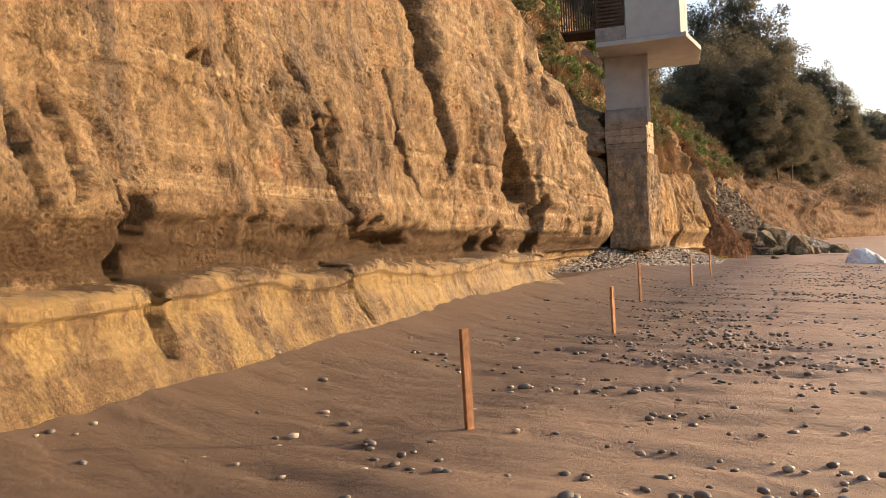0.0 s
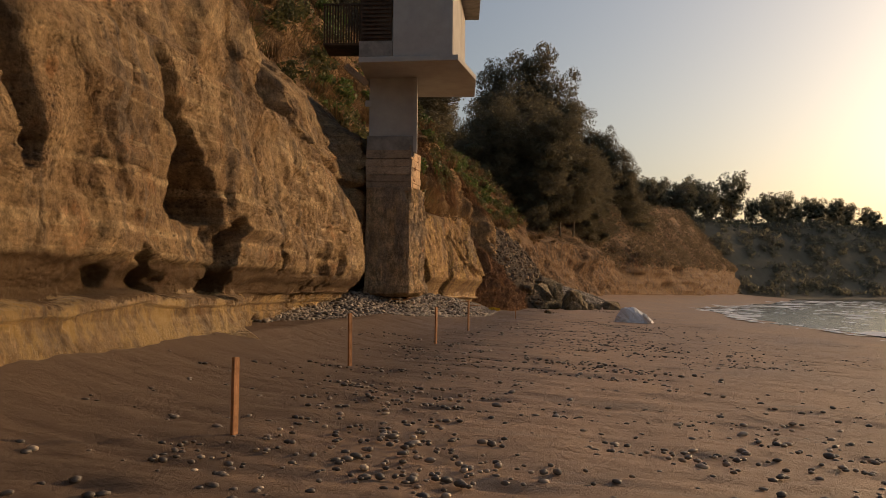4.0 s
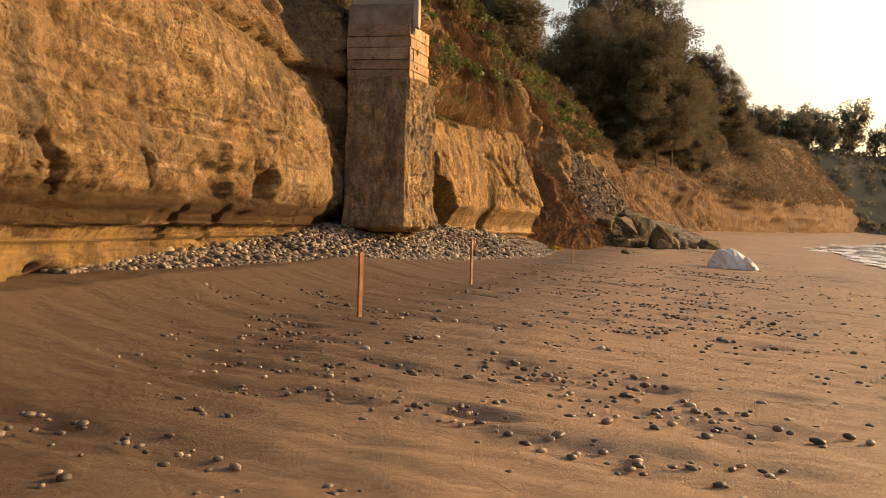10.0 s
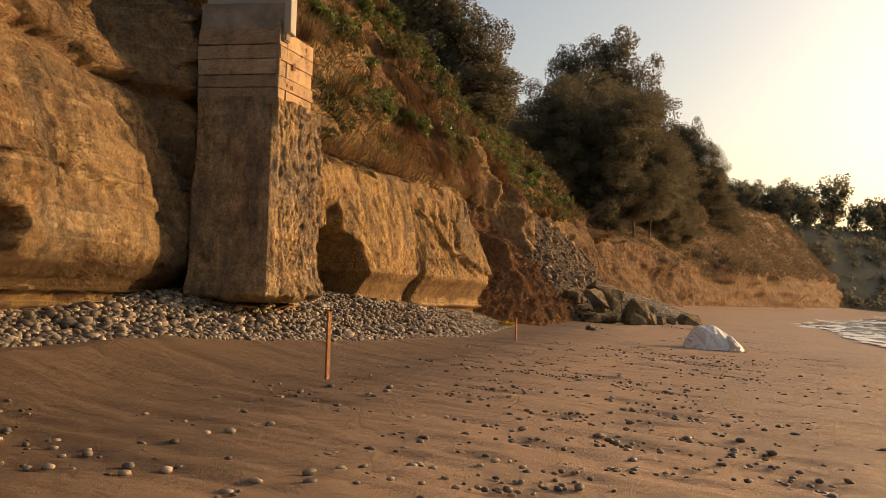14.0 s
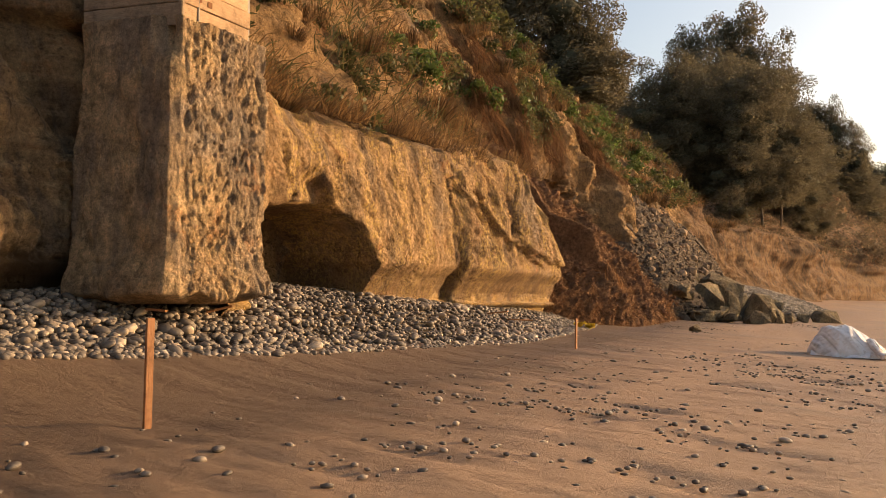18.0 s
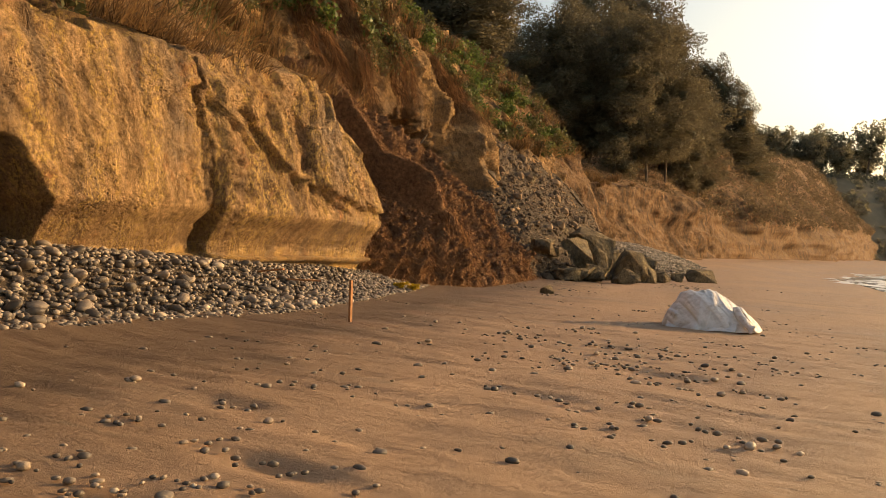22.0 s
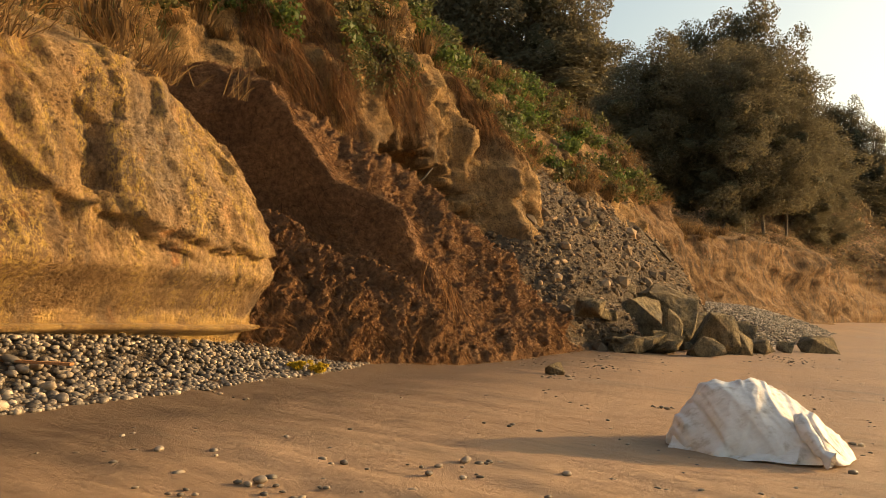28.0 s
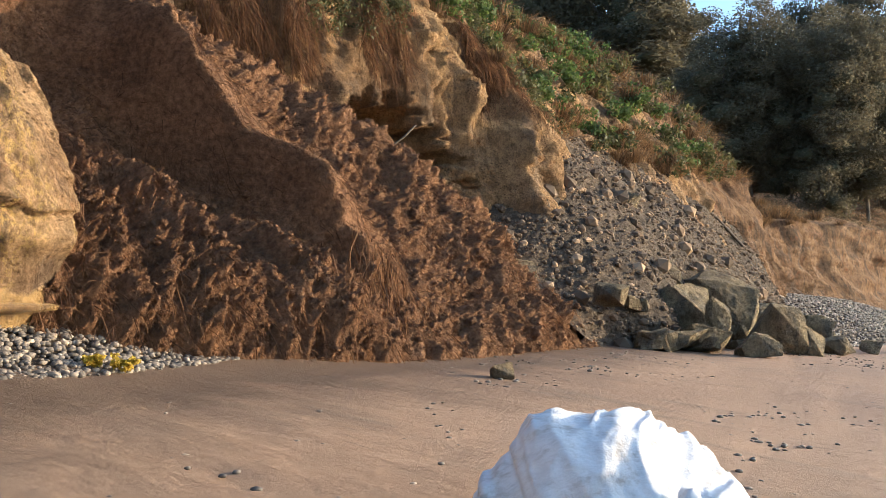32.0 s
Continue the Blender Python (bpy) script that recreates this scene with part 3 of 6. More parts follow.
def rock_detail(Y, Z, seed, strength=1.0):
    """Relief of weathered sandstone: slabs, chips, cracks, strata, grain."""
    wy, wz = 0.22 * vnoise(Y * 1.3, Z * 1.3, 0, seed + 50), 0.22 * vnoise(Y * 1.3, Z * 1.3, 0, seed + 51)
    sl = Y + 0.36 * Z + wy
    r = 0.15 * fbm(Y * 0.35, Z * 0.45, 0, 3, seed)
    r = r + 0.13 * chips(sl * 0.55, (Z + wz) * 0.24, seed + 3, 0.9)
    r = r + 0.065 * chips(sl * 1.5, (Z + wz) * 0.75, seed + 4, 1.0)
    mask = step(-0.1, 0.5, vnoise(Y * 0.5, Z * 0.5, 0, seed + 6))
    r = r + 0.032 * mask * chips(sl * 4.5, (Z + wz) * 3.2, seed + 5, 1.0)
    f1, f2, rid, _, _ = cells(sl * 0.62 + 5, (Z + wz) * 0.20, seed + 11)
    r = r - 0.09 * step(0.055, 0.0, f2 - f1) * step(-0.1, 0.3, vnoise(Y * 0.7, Z * 0.4, 0, seed + 12))
    tz = Z * 2.3 + 0.35 * fbm(Y * 0.35, Z * 0.5, 0, 2, seed + 13)
    r = r + 0.045 * (tz - np.floor(tz) - 0.5) * step(-0.2, 0.5, vnoise(Y * 0.3, Z * 0.6, 0, seed + 14))
    r = r + 0.045 * fbm(Y * 1.6, Z * 1.9, 0, 4, seed + 7)
    r = r + 0.024 * fbm(Y * 6.0, Z * 6.0, 0, 3, seed + 8, 0.65)
    return r * strength


A_LINE = ((-20, -8.6), (0, -7.6), (7, -7.0), (15, -6.5), (20, -5.95), (22, -5.6), (25, -5.4), (32, -4.9), (36.0, -4.55), (37.0, -4.72), (38.0, -4.95), (38.8, -4.85), (40.5, -4.7), (41.5, -4.6))
A_LEFT = ((0, 0.28), (0.3, 0.22), (0.9, -0.02), (1.04, -0.02), (1.08, 0.07), (1.20, 0.05), (1.25, -0.06), (1.29, -0.34), (1.45, -0.36), (1.62, -0.22), (1.80, -0.14), (1.86, 0.0), (2.6, 0.0))
A_RIGHT = ((0, -0.75), (0.5, -0.85), (1.0, -1.0), (1.05, -0.86), (1.25, -0.82), (1.3, -0.55), (1.5, -0.5), (1.56, -0.28), (1.8, -0.12), (2.1, 0.0), (2.6, 0.0))
# how far the upper wall leans back at 5.3 m
A_LEAN = ((-20, -0.25), (13, -0.15), (17, 0.0), (20, 0.12), (23, 0.03), (26, -0.15), (29.2, -0.40), (33, -0.85), (35.4, -1.10), (38, -1.15), (38.8, -0.35), (41.5, -0.1))


def upper_a(Y, Z):
    """Set-back of the wall above its belly, with the ledge and the knob over it."""
    lean = curve_at(Y, A_LEAN) * np.clip((Z - 2.6) / 2.7, 0, 2) ** 1.3
    top = 7.4 + 0.5 * step(20, 10, Y)
    return lean - 1.05 * np.maximum(Z - top, 0) - 0.25 * step(top - 0.5, top, Z)


def bluff_a(Y, Z):
    x = curve_at(Y, A_LINE)
    k = step(21.5, 27.0, Y)
    wave = 0.10 * fbm(Y * 0.6, 0 * Z, 0, 3, 91)
    zz = Z + wave * (1 - k)
    x = x + (1 - k) * curve_at(zz, A_LEFT) + k * curve_at(zz, A_RIGHT) + upper_a(Y, Z)
    x = x + 0.28 * k * step(0.2, 0.8, fbm(Y * 0.45, Z * 0.5, 0, 2, 12)) * step(1.5, 0.6, Z)
    # the long gully, the lens below it and the cracks of the near wall
    x = x + gash(Y, Z, (14.0, 6.8), (14.85, 5.0), 0.42, 0.55, 0.8) + gash(Y, Z, (14.8, 5.2), (15.7, 3.0), 0.24, 0.45, 0.5)
    x = x + 0.16 * step(0.0, 0.25, Y - 15.1 - 0.28 * (5.0 - Z)) * step(2.4, 0.6, Y - 15.1 - 0.28 * (5.0 - Z)) * step(2.6, 3.6, Z)
    x = x + gash(Y, Z, (13.7, 3.45), (14.7, 2.0), 0.19, 0.32) + gash(Y, Z, (13.2, 4.4), (13.7, 3.4), 0.07, 0.14)
    x = x + gash(Y, Z, (6.25, 2.5), (6.75, 1.75), 0.09, 0.3, 0.6) + gash(Y, Z, (6.72, 1.85), (6.95, 0.6), 0.10, 0.26, 0.8) + hollow(Y, Z, 6.95, 1.85, 0.16, 0.22, 0.22)
    x = x + gash(Y, Z, (5.75, 3.0), (6.1, 1.95), 0.06, 0.12) + gash(Y, Z, (5.3, 2.8), (5.7, 1.9), 0.09, 0.14)
    x = x + hollow(Y, Z, 7.74, 3.49, 0.11, 0.10, 0.25) + hollow(Y, Z, 8.05, 3.52, 0.09, 0.12, 0.22) + hollow(Y, Z, 7.75, 2.35, 0.06, 0.05, 0.15)
    x = x + gash(Y, Z, (8.5, 3.4), (8.9, 2.85), 0.05, 0.12, 0.6) + gash(Y, Z, (9.6, 3.85), (10.45, 2.5), 0.07, 0.18, 0.7) + gash(Y, Z, (10.4, 2.55), (11.75, 1.72), 0.06, 0.15, 0.7)
    x = x + gash(Y, Z, (10.3, 3.4), (10.65, 2.4), 0.08, 0.16) + gash(Y, Z, (9.3, 3.6), (9.45, 3.15), 0.05, 0.1)
    x = x + gash(Y, Z, (11.0, 1.3), (11.5, 0.5), 0.10, 0.2, 0.8) + gash(Y, Z, (8.4, 1.3), (8.7, 0.4), 0.06, 0.1, 0.8)
    x = x + gash(Y, Z, (18.75, 2.05), (19.75, 1.35), 0.10, 0.25, 0.7) + gash(Y, Z, (16.6, 4.4), (17.3, 3.2), 0.06, 0.10)
    # the three-cornered recess under the leaning slab, its scalloped sill, and the slot below
    edge = np.interp(Z, (2.4, 2.75, 3.2, 4.0, 4.4, 5.2), (21.5, 21.3, 21.05, 20.15, 19.6, 18.7)) + 0.06 * vnoise(Z * 3.1, 0, 0, 43)
    left = np.interp(Z, (2.3, 3.0, 3.9, 4.1), (19.7, 19.85, 19.95, 20.1))
    t_ = np.clip((Y - left) / np.maximum(edge - left, 0.05), 0, 1)
    sill = 2.42 + 0.16 * np.abs(np.sin(2.6 * (Y - 19.6)))
    x = x - (1.25 - 0.35 * t_) * step(-0.05, 0.08, Y - left) * step(0.05, -0.02, Y - edge) * step(0.0, 0.12, Z - sill) * step(4.12, 4.0, Z)
    x = x + (0.12 + 0.16 * step(4.6, 3.6, Z)) * step(-0.04, 0.04, Y - edge) * step(5, 1.0, Y - edge) * step(2.3, 2.6, Z) * step(6.2, 5.2, Z)
    x = x - 0.08 * step(1.2, 0.0, edge - Y) * step(-0.05, 0.0, edge - Y) * step(4.0, 4.3, Z) * step(5.4, 4.9, Z)
    x = x + hollow(Y, Z, 21.85, 2.15, 0.45, 0.62, 0.9, 0.7) + hollow(Y, Z, 22.0, 1.40, 0.8, 0.34, 0.65, 0.7)
    x = x + hollow(Y, Z, 19.2, 1.50, 0.7, 0.2, 0.2) + hollow(Y, Z, 12.6, 1.62, 1.3, 0.17, 0.42) + hollow(Y, Z, 17.6, 1.5, 0.6, 0.3, 0.25)
    # pale three-cornered buttress and the low arch beside it
    x = x + 0.55 * step(0.55, 0.05, np.abs(Y - 22.0) + 0.62 * np.maximum(Z - 0.2, 0) - 0.15) * step(1.1, 0.2, Z)
    x = x + hollow(Y, Z, 26.6, 0.35, 0.9, 0.45, 0.4) + 0.3 * step(0.9, 0.3, np.abs(Y - 28.4)) * step(0.7, 0.2, Z)
    # round cavity and slits near the end of the bluff
    x = x + hollow(Y, Z, 32.3, 2.05, 0.75, 0.38, 0.6) + gash(Y, Z, (25.2, 2.4), (25.75, 1.75), 0.11, 0.3) + gash(Y, Z, (27.6, 2.5), (28.0, 1.9), 0.12, 0.2)
    x = x + hollow(Y, Z, 23.6, 2.45, 0.14, 0.13, 0.2) + hollow(Y, Z, 30.0, 2.25, 1.3, 0.5, 0.35, 0.3)
    x = x + gash(Y, Z, (31.0, 1.6), (31.6, 0.9), 0.16, 0.3) + gash(Y, Z, (29.6, 1.55), (29.8, 0.9), 0.14, 0.3)
    # slanting ribs of the upper end
    rib = ridged((Y + 0.62 * Z) * 0.8, (Z - 0.62 * Y) * 0.10, 0, 3, 61)
    x = x + 0.14 * rib * step(26, 31, Y) * step(2.6, 4.0, Z)
    x = x - 0.45 * step(0.9, 0.1, np.abs(Y - 37.6 + 0.55 * (Z - 2.5))) * step(2.2, 3.4, Z)
    # bedding crack with a broken ledge over it; above it a gap and the upright knob
    bedz = 5.38 + 0.10 * fbm(Y * 0.7, 0, 0, 2, 45)
    over = step(0.0, 0.10, Z - bedz) * step(16.5, 18.5, Y)
    x = x - 0.16 * step(0.14, 0.03, np.abs(Z - bedz)) * step(16.5, 18.5, Y) - over * (0.10 + 0.20 * step(0.0, 0.5, vnoise(Y * 0.8, 0, 0, 46)))
    x = x - 1.0 * step(23.9, 25.6, Y + 0.3 * vnoise(Z * 1.4, 0, 0, 47)) * step(28.7, 28.35, Y + 0.15 * vnoise(Z * 2.2, 0, 0, 48)) * step(5.4, 6.1, Z)
    x = x + over * step(28.3, 28.6, Y) * (0.55 * step(28.4, 31.0, Y) + 0.25 * chips(Y * 0.8, Z * 0.7, 49, 1.0)) * step(8.4, 7.0, Z)
    # thin ledges at the foot and pitted rock near the end of the bluff
    saw = Z * 4.6 + 0.25 * fbm(Y * 0.5, Z, 0, 2, 17)
    x = x + 0.10 * (saw - np.floor(saw) - 0.5) * k * step(0.3, 0.5, Z) * step(2.0, 1.7, Z)
    pock = step(0.45, 0.2, cells(Y * 3.4, Z * 4.2, 18)[0]) * step(-0.05, 0.35, vnoise(Y * 0.6, Z * 0.9, 0, 19))
    x = x - 0.085 * pock * step(22, 25, Y) * step(1.5, 1.8, Z) * step(4.4, 3.2, Z)
    slab = chips((Y + 0.62 * Z) * 0.75, (Z - 0.3 * Y) * 0.5, 20, 1.0)
    x = x + 0.16 * slab * step(24, 28, Y) * step(2.2, 3.0, Z)
    return x + rock_detail(Y, Z, 1) * (0.25 + 0.75 * step(1.4, 2.2, Z)) + (0.04 * chips(Y * 3.0, Z * 4.0, 15, 1.0) + 0.012 * fbm(Y * 9, Z * 9, 0, 2, 16)) * step(2.3, 1.9, Z) * step(1.1, 1.35, Z)


def face(name, fn, ys, zs, mat, label, lean=0.0):
    Y, Z = np.meshgrid(ys, zs, indexing="ij")
    X = fn(Y, Z)
    ob = grid(name, np.stack([X, Y, Z], -1), mat, flip=True)
    return tagged(ob, label, "cliff", kind="structure")


ZA = np.concatenate([np.arange(-0.3, 1.0, 0.045), np.arange(1.0, 1.40, 0.014), np.arange(1.40, 3.2, 0.045), np.arange(3.2, 7.5, 0.07), np.arange(7.5, 13.1, 0.16)])
YA = np.concatenate([np.arange(-20, 2, 0.4), np.arange(2, 26, 0.055), np.arange(26, 36, 0.07), np.arange(36, 41.5, 0.05)])
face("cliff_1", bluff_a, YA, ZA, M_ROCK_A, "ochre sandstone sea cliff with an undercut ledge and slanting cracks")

# level ground behind the brow of the cliff
pv, py0 = np.meshgrid(np.linspace(0, 1, 40), np.linspace(-20, 41.4, 120), indexing="ij")
px0 = curve_at(py0, A_LINE) - 6.6 - 95 * pv**1.5
plateau = grid("clifftop", np.stack([px0, py0, 12.85 + 1.4 * pv + 0.25 * fbm(px0 * 0.2, py0 * 0.2, 0, 3, 95) * step(0, 0.1, pv)], -1), M_BRUSH)
tagged(plateau, "dry brushy ground on top of the cliff", "clifftop", kind="structure")

B_LINE = ((40.4, -3.1), (41.6, -3.1), (43.4, -3.2), (44.2, -3.0), (46, -2.55), (49.3, -1.75), (50.2, -1.75), (53, -0.85), (56.6, 0.28), (57.15, 0.25), (57.45, -0.3), (57.8, -2.0), (58.5, -4.2))
B_PROFILE = ((0, -0.80), (0.86, -0.76), (0.98, -0.70), (1.03, -0.42), (1.10, -0.38), (1.14, -0.56), (1.40, -0.50), (1.72, -0.30), (1.92, -0.06), (2.02, 0.04), (2.2, 0.03), (3.5, -0.12), (4.8, -0.35), (5.1, -0.45), (5.25, -0.95), (6.2, -2.6))


def bluff_b(Y, Z):
    x = curve_at(Y, B_LINE)
    k = step(43.5, 47, Y)
    rise = np.interp(Y, (42, 44, 46, 50, 51, 54, 55.5, 57), (-0.25, -0.35, -0.15, 0.0, 0.35, 0.3, -0.1, -0.5)) + 0.14 * chips(Y * 1.4, 0 * Y, 81, 1.2)
    x = x + curve_at(Z - 0.10 * vnoise(Y * 0.5, 0, 0, 8) - rise * step(3.6, 4.6, Z), B_PROFILE) * (0.35 + 0.65 * np.maximum(k, step(4.1, 4.6, Z)))
    # split between the two blocks, the slanting flake and the cave
    x = x + gash(Y, Z, (49.25, 5.6), (49.85, 3.6), 0.24, 0.8, 0.8) + gash(Y, Z, (49.83, 3.8), (50.1, 1.8), 0.17, 0.65, 0.8) + gash(Y, Z, (50.1, 2.0), (50.3, 0.3), 0.13, 0.5, 0.8)
    x = x + 0.22 * step(50.1, 50.4, Y) * step(54, 51, Y) * step(4.9, 4.6, Z)
    lip = np.interp(Z, (1.2, 2.1, 2.8, 3.15, 3.9, 4.4), (46.0, 45.8, 45.2, 44.2, 43.9, 43.6)) + 0.08 * vnoise(Z * 3.3, 0, 0, 82)
    x = x - 0.42 * step(0.04, -0.06, Y - lip) * step(-2.4, -0.2, Y - lip) * step(3.9, 3.5, Z) * step(0.9, 1.3, Z)
    roof = 2.95 + 0.20 * vnoise(Y * 1.1, 0, 0, 84) + 0.13 * chips(Y * 1.3, 0 * Y, 85, 1.2) - 0.35 * step(1.2, 0.0, np.abs(Y - 41.4))
    x = x - 2.8 * step(0.05, -0.10, Y - lip) * step(41.2, 41.7, Y) * step(0.06, -0.10, Z - roof)
    under = np.interp(Y, (50.6, 51.5, 52.4, 54.6, 56), (4.3, 3.9, 3.05, 2.5, 2.3)) + 0.06 * vnoise(Y * 3.1, 0, 0, 83)
    x = x - 0.20 * step(0.03, -0.04, Z - under) * step(-1.1, -0.15, Z - under) * step(50.5, 51.2, Y)
    flake = (Y + 0.34 * Z + 0.3 * vnoise(Y * 0.7, Z * 0.7, 0, 79) - 50.9) / 1.75
    flake = flake - np.floor(flake)
    x = x + 0.30 * (flake - 0.5) * step(0.0, 0.08, 1 - flake) * step(50.9, 51.5, Y) * step(56.8, 56.0, Y) * step(2.1, 2.7, Z) * step(4.9, 4.3, Z)
    x = x + 0.22 * chips((Y + 0.5 * Z) * 0.8, Z * 0.5, 71, 1.0) * step(51.5, 54, Y) * step(1.9, 2.6, Z)
    x = x - 0.36 * np.maximum(Z - 2.2, 0) * step(54.0, 57.0, Y)
    x = x + (0.16 * chips((Y + 0.25 * Z) * 0.55, Z * 0.22, 73, 1.1) + 0.05 * chips((Y + 0.2 * Z) * 2.2, Z * 0.5, 74, 1.1)) * step(1.9, 2.5, Z)
    x = x + step(1.9, 2.4, Z) * (0.07 * ridged(Y * 1.5 + 0.3 * Z, Z * 0.28, 0, 3, 75) + 0.035 * chips(Y * 4.2, Z * 1.6, 76, 1.0) + 0.02 * chips(Y * 9, Z * 5, 77, 1.0))
    return x + 0.6 * rock_detail(Y, Z, 30) * (0.35 + 0.65 * step(1.2, 2.2, Z))


ZB = np.concatenate([np.arange(-0.2, 2.3, 0.03), np.arange(2.3, 5.6, 0.05), np.arange(5.6, 6.3, 0.12)])
YB = np.concatenate([np.arange(40.4, 56, 0.05), np.arange(56, 58.5, 0.025)])
face("cliff_2", bluff_b, YB, ZB, M_ROCK_B, "golden lichen-covered sandstone bluff split by a vertical crack")


# the hillside behind: y, foot x, shoulder x and z, top x and z
HILL = (
    (20, -14, -12.5, 9.5, -17, 13.5), (35, -9.8, -9.8, 9.0, -14, 13), (38, -8.4, -8.6, 9.0, -12, 13), (41.5, -7.2, -6.6, 7.5, -12, 15),
    (44, -5.5, -4.6, 5.4, -13, 17), (50, -4.2, -3.4, 5.6, -12.5, 19), (57, -4.2, -3.3, 6.6, -11.5, 21), (60, -6.4, -5.8, 8.0, -11, 21),
    (63, -5.4, -5.0, 8.2, -10, 20.5), (66, -3.4, -3.5, 8.8, -8.8, 19.2), (69, -2.8, -2.7, 9.8, -7.5, 17.5), (73, -1.1, -1.4, 10.0, -5.5, 15.6),
    (76, 2.2, -0.6, 9.2, -5, 14.5), (80, 4.6, 0.9, 7.2, -4, 14.5), (88, 6.8, 2.8, 7.6, -2.8, 15), (94, 7.6, 4.2, 8.0, -1.2, 14.8), (99, 8.4, 5.6, 8.6, 0.2, 14.6), (101.5, 8.0, 5.0, 8.0, -0.8, 13.6), (104.5, 7.2, 3.4, 6.0, -3, 10.5), (110, 9.0, 6.8, 7.4, -1, 9),
    (120, 13.5, 11.6, 7.8, 4, 9.5), (130, 17.2, 15.2, 7.6, 8, 10.5), (165, 34, 31.5, 7, 21, 15), (200, 52, 49, 8, 34, 20), (300, 92, 89, 10, 74, 29), (400, 130, 125, 12, 90, 34),
)
hy = np.concatenate([np.arange(20, 40, 0.35), np.arange(40, 92, 0.11), np.arange(92, 112, 0.2), np.arange(112, 150, 0.35), np.arange(150, 400, 2.5)])
hv = np.concatenate([np.linspace(0, 1, 95), np.linspace(1.01, 2, 100), np.array([2.1, 2.4, 3.0, 4.0])])
HY, HV = np.meshgrid(hy, hv, indexing="ij")
cols = [np.interp(HY, [r[0] for r in HILL], [r[i] for r in HILL]) for i in range(1, 6)]
fx0, mx, mz, tx, tz = cols
a, b, c = np.clip(HV, 0, 1), np.clip(HV - 1, 0, 1), np.maximum(HV - 2, 0)
HX = fx0 + (mx - fx0) * a + (tx - mx) * b - 40 * c
HZ = mz * a + (tz - mz) * b + 3 * c
rough = step(20, 45, HY) * (0.25 + 0.75 * step(96, 82, HY)) * step(180, 110, HY)
bump = 0.45 * fbm(HY * 0.3, HV * 3, 0, 3, 101) + rough * (0.30 * chips(HY * 0.6, HZ * 0.28, 103, 1.0) + 0.16 * chips(HY * 1.6, HZ * 0.9, 104, 1.0) + 0.06 * chips(HY * 4, HZ * 2.6, 106, 1.0) + 0.10 * fbm(HY * 2.5, HZ * 2.5, 0, 4, 105, 0.6))
bump = bump + 0.26 * ridged(HY * 1.15 + 0.12 * HZ, HZ * 0.16, 0, 3, 114) * step(57, 59, HY) * step(75, 73, HY) * step(4.5, 5.5, HZ) * (1 - 0.8 * b)
bump = bump + 0.42 * chips((HY + 0.3 * HZ) * 0.95, HZ * 0.34, 108, 1.1) * step(56, 58, HY) * step(79, 75, HY) * (1 - 0.6 * b)
bump = bump + step(78, 90, HY) * step(170, 120, HY) * (0.30 * ridged(HY * 0.75 + 0.4 * HV, HV * 0.8, 0, 3, 111) + 0.14 * fbm(HY * 1.4, HV * 12, 0, 3, 112)) + step(95, 150, HY) * (1.6 * fbm(HY * 0.06, HV * 2, 0, 3, 107) + 0.7 * ridged(HY * 0.14, HV * 1.2, 0, 3, 109))
# cave behind the slide, hollows under the brow
bump = bump + hollow(HY, HZ, 70.9, 5.7, 2.5, 1.6, 2.4, 0.75) + hollow(HY, HZ, 66.0, 6.2, 1.6, 0.8, 0.5) + 0.9 * step(1.0, 0.4, np.hypot((HY - 38.3) / 0.8, (HZ - 7.9) / 1.7))
bump = bump + 1.25 * step(1.0, 0.55, np.hypot((HY - 75.3) / 1.25, (HZ - 5.6) / 3.2)) + 0.5 * step(1.0, 0.3, np.hypot((HY - 73.4) / 0.9, (HZ - 8.2) / 1.4))
HX = HX + bump * (1 - 0.4 * b)
HZ = HZ + 0.35 * bump * b
HP = np.stack([HX, HY, HZ], -1)
cut = int(np.searchsorted(hy, 92))
hill = grid("hillside", HP[: cut + 1], M_HILL, flip=True)
tagged(hill, "steep eroded hillside of bare earth and crumbling sandstone", "hillside", kind="structure")
hill2 = grid("coastal_slope", HP[cut:], M_BANK, flip=True)
tagged(hill2, "brushy coastal slope above an eroded earth bank", "hillside", kind="structure")


def hill_at(y, v):
    """A place on the hillside."""
    i, j = np.searchsorted(hy, y), np.searchsorted(hv, v)
    return Vector((HX[i, j], HY[i, j], HZ[i, j]))


# far headland across the bay
ft = np.linspace(0, 1, 160)
fv = np.linspace(0, 1, 24)
FT, FV = np.meshgrid(ft, fv, indexing="ij")
fxx = 92 + 640 * FT
fyy = 313 + 150 * FT + 60 * np.sin(FT * 3.0) + FV * (70 + 30 * FT)
fzz = -1 + (step(0, 0.85, FV)) * (33 - 6 * FT + 4 * fbm(FT * 9, FV * 2, 0, 3, 4)) + 2.0 * fbm(FT * 40, FV * 6, 0, 3, 9) * FV
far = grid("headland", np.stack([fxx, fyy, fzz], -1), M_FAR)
tagged(far, "distant wooded headland across the bay, haze painted into its colour", "headland", kind="structure")

# sea
sx, sy = spaced(5, 12, 60, 3500, 0.6), spaced(-250, 0, 120, 4000, 0.8)
SX, SY = np.meshgrid(sx, sy, indexing="ij")
SZ = -1.0 + 0.05 * fbm(SX * 0.35, SY * 0.12, 0, 3, 6) * step(300, 50, SX) + 0.10 * ridged(SX * 0.10 - SY * 0.02, SY * 0.02, 0, 2, 8) * step(200, 60, SX)
water = grid("sea", np.stack([SX, SY, SZ], -1), M_WATER)
tagged(water, "shallow sea with low breaking ripples at the beach", "sea", kind="structure")


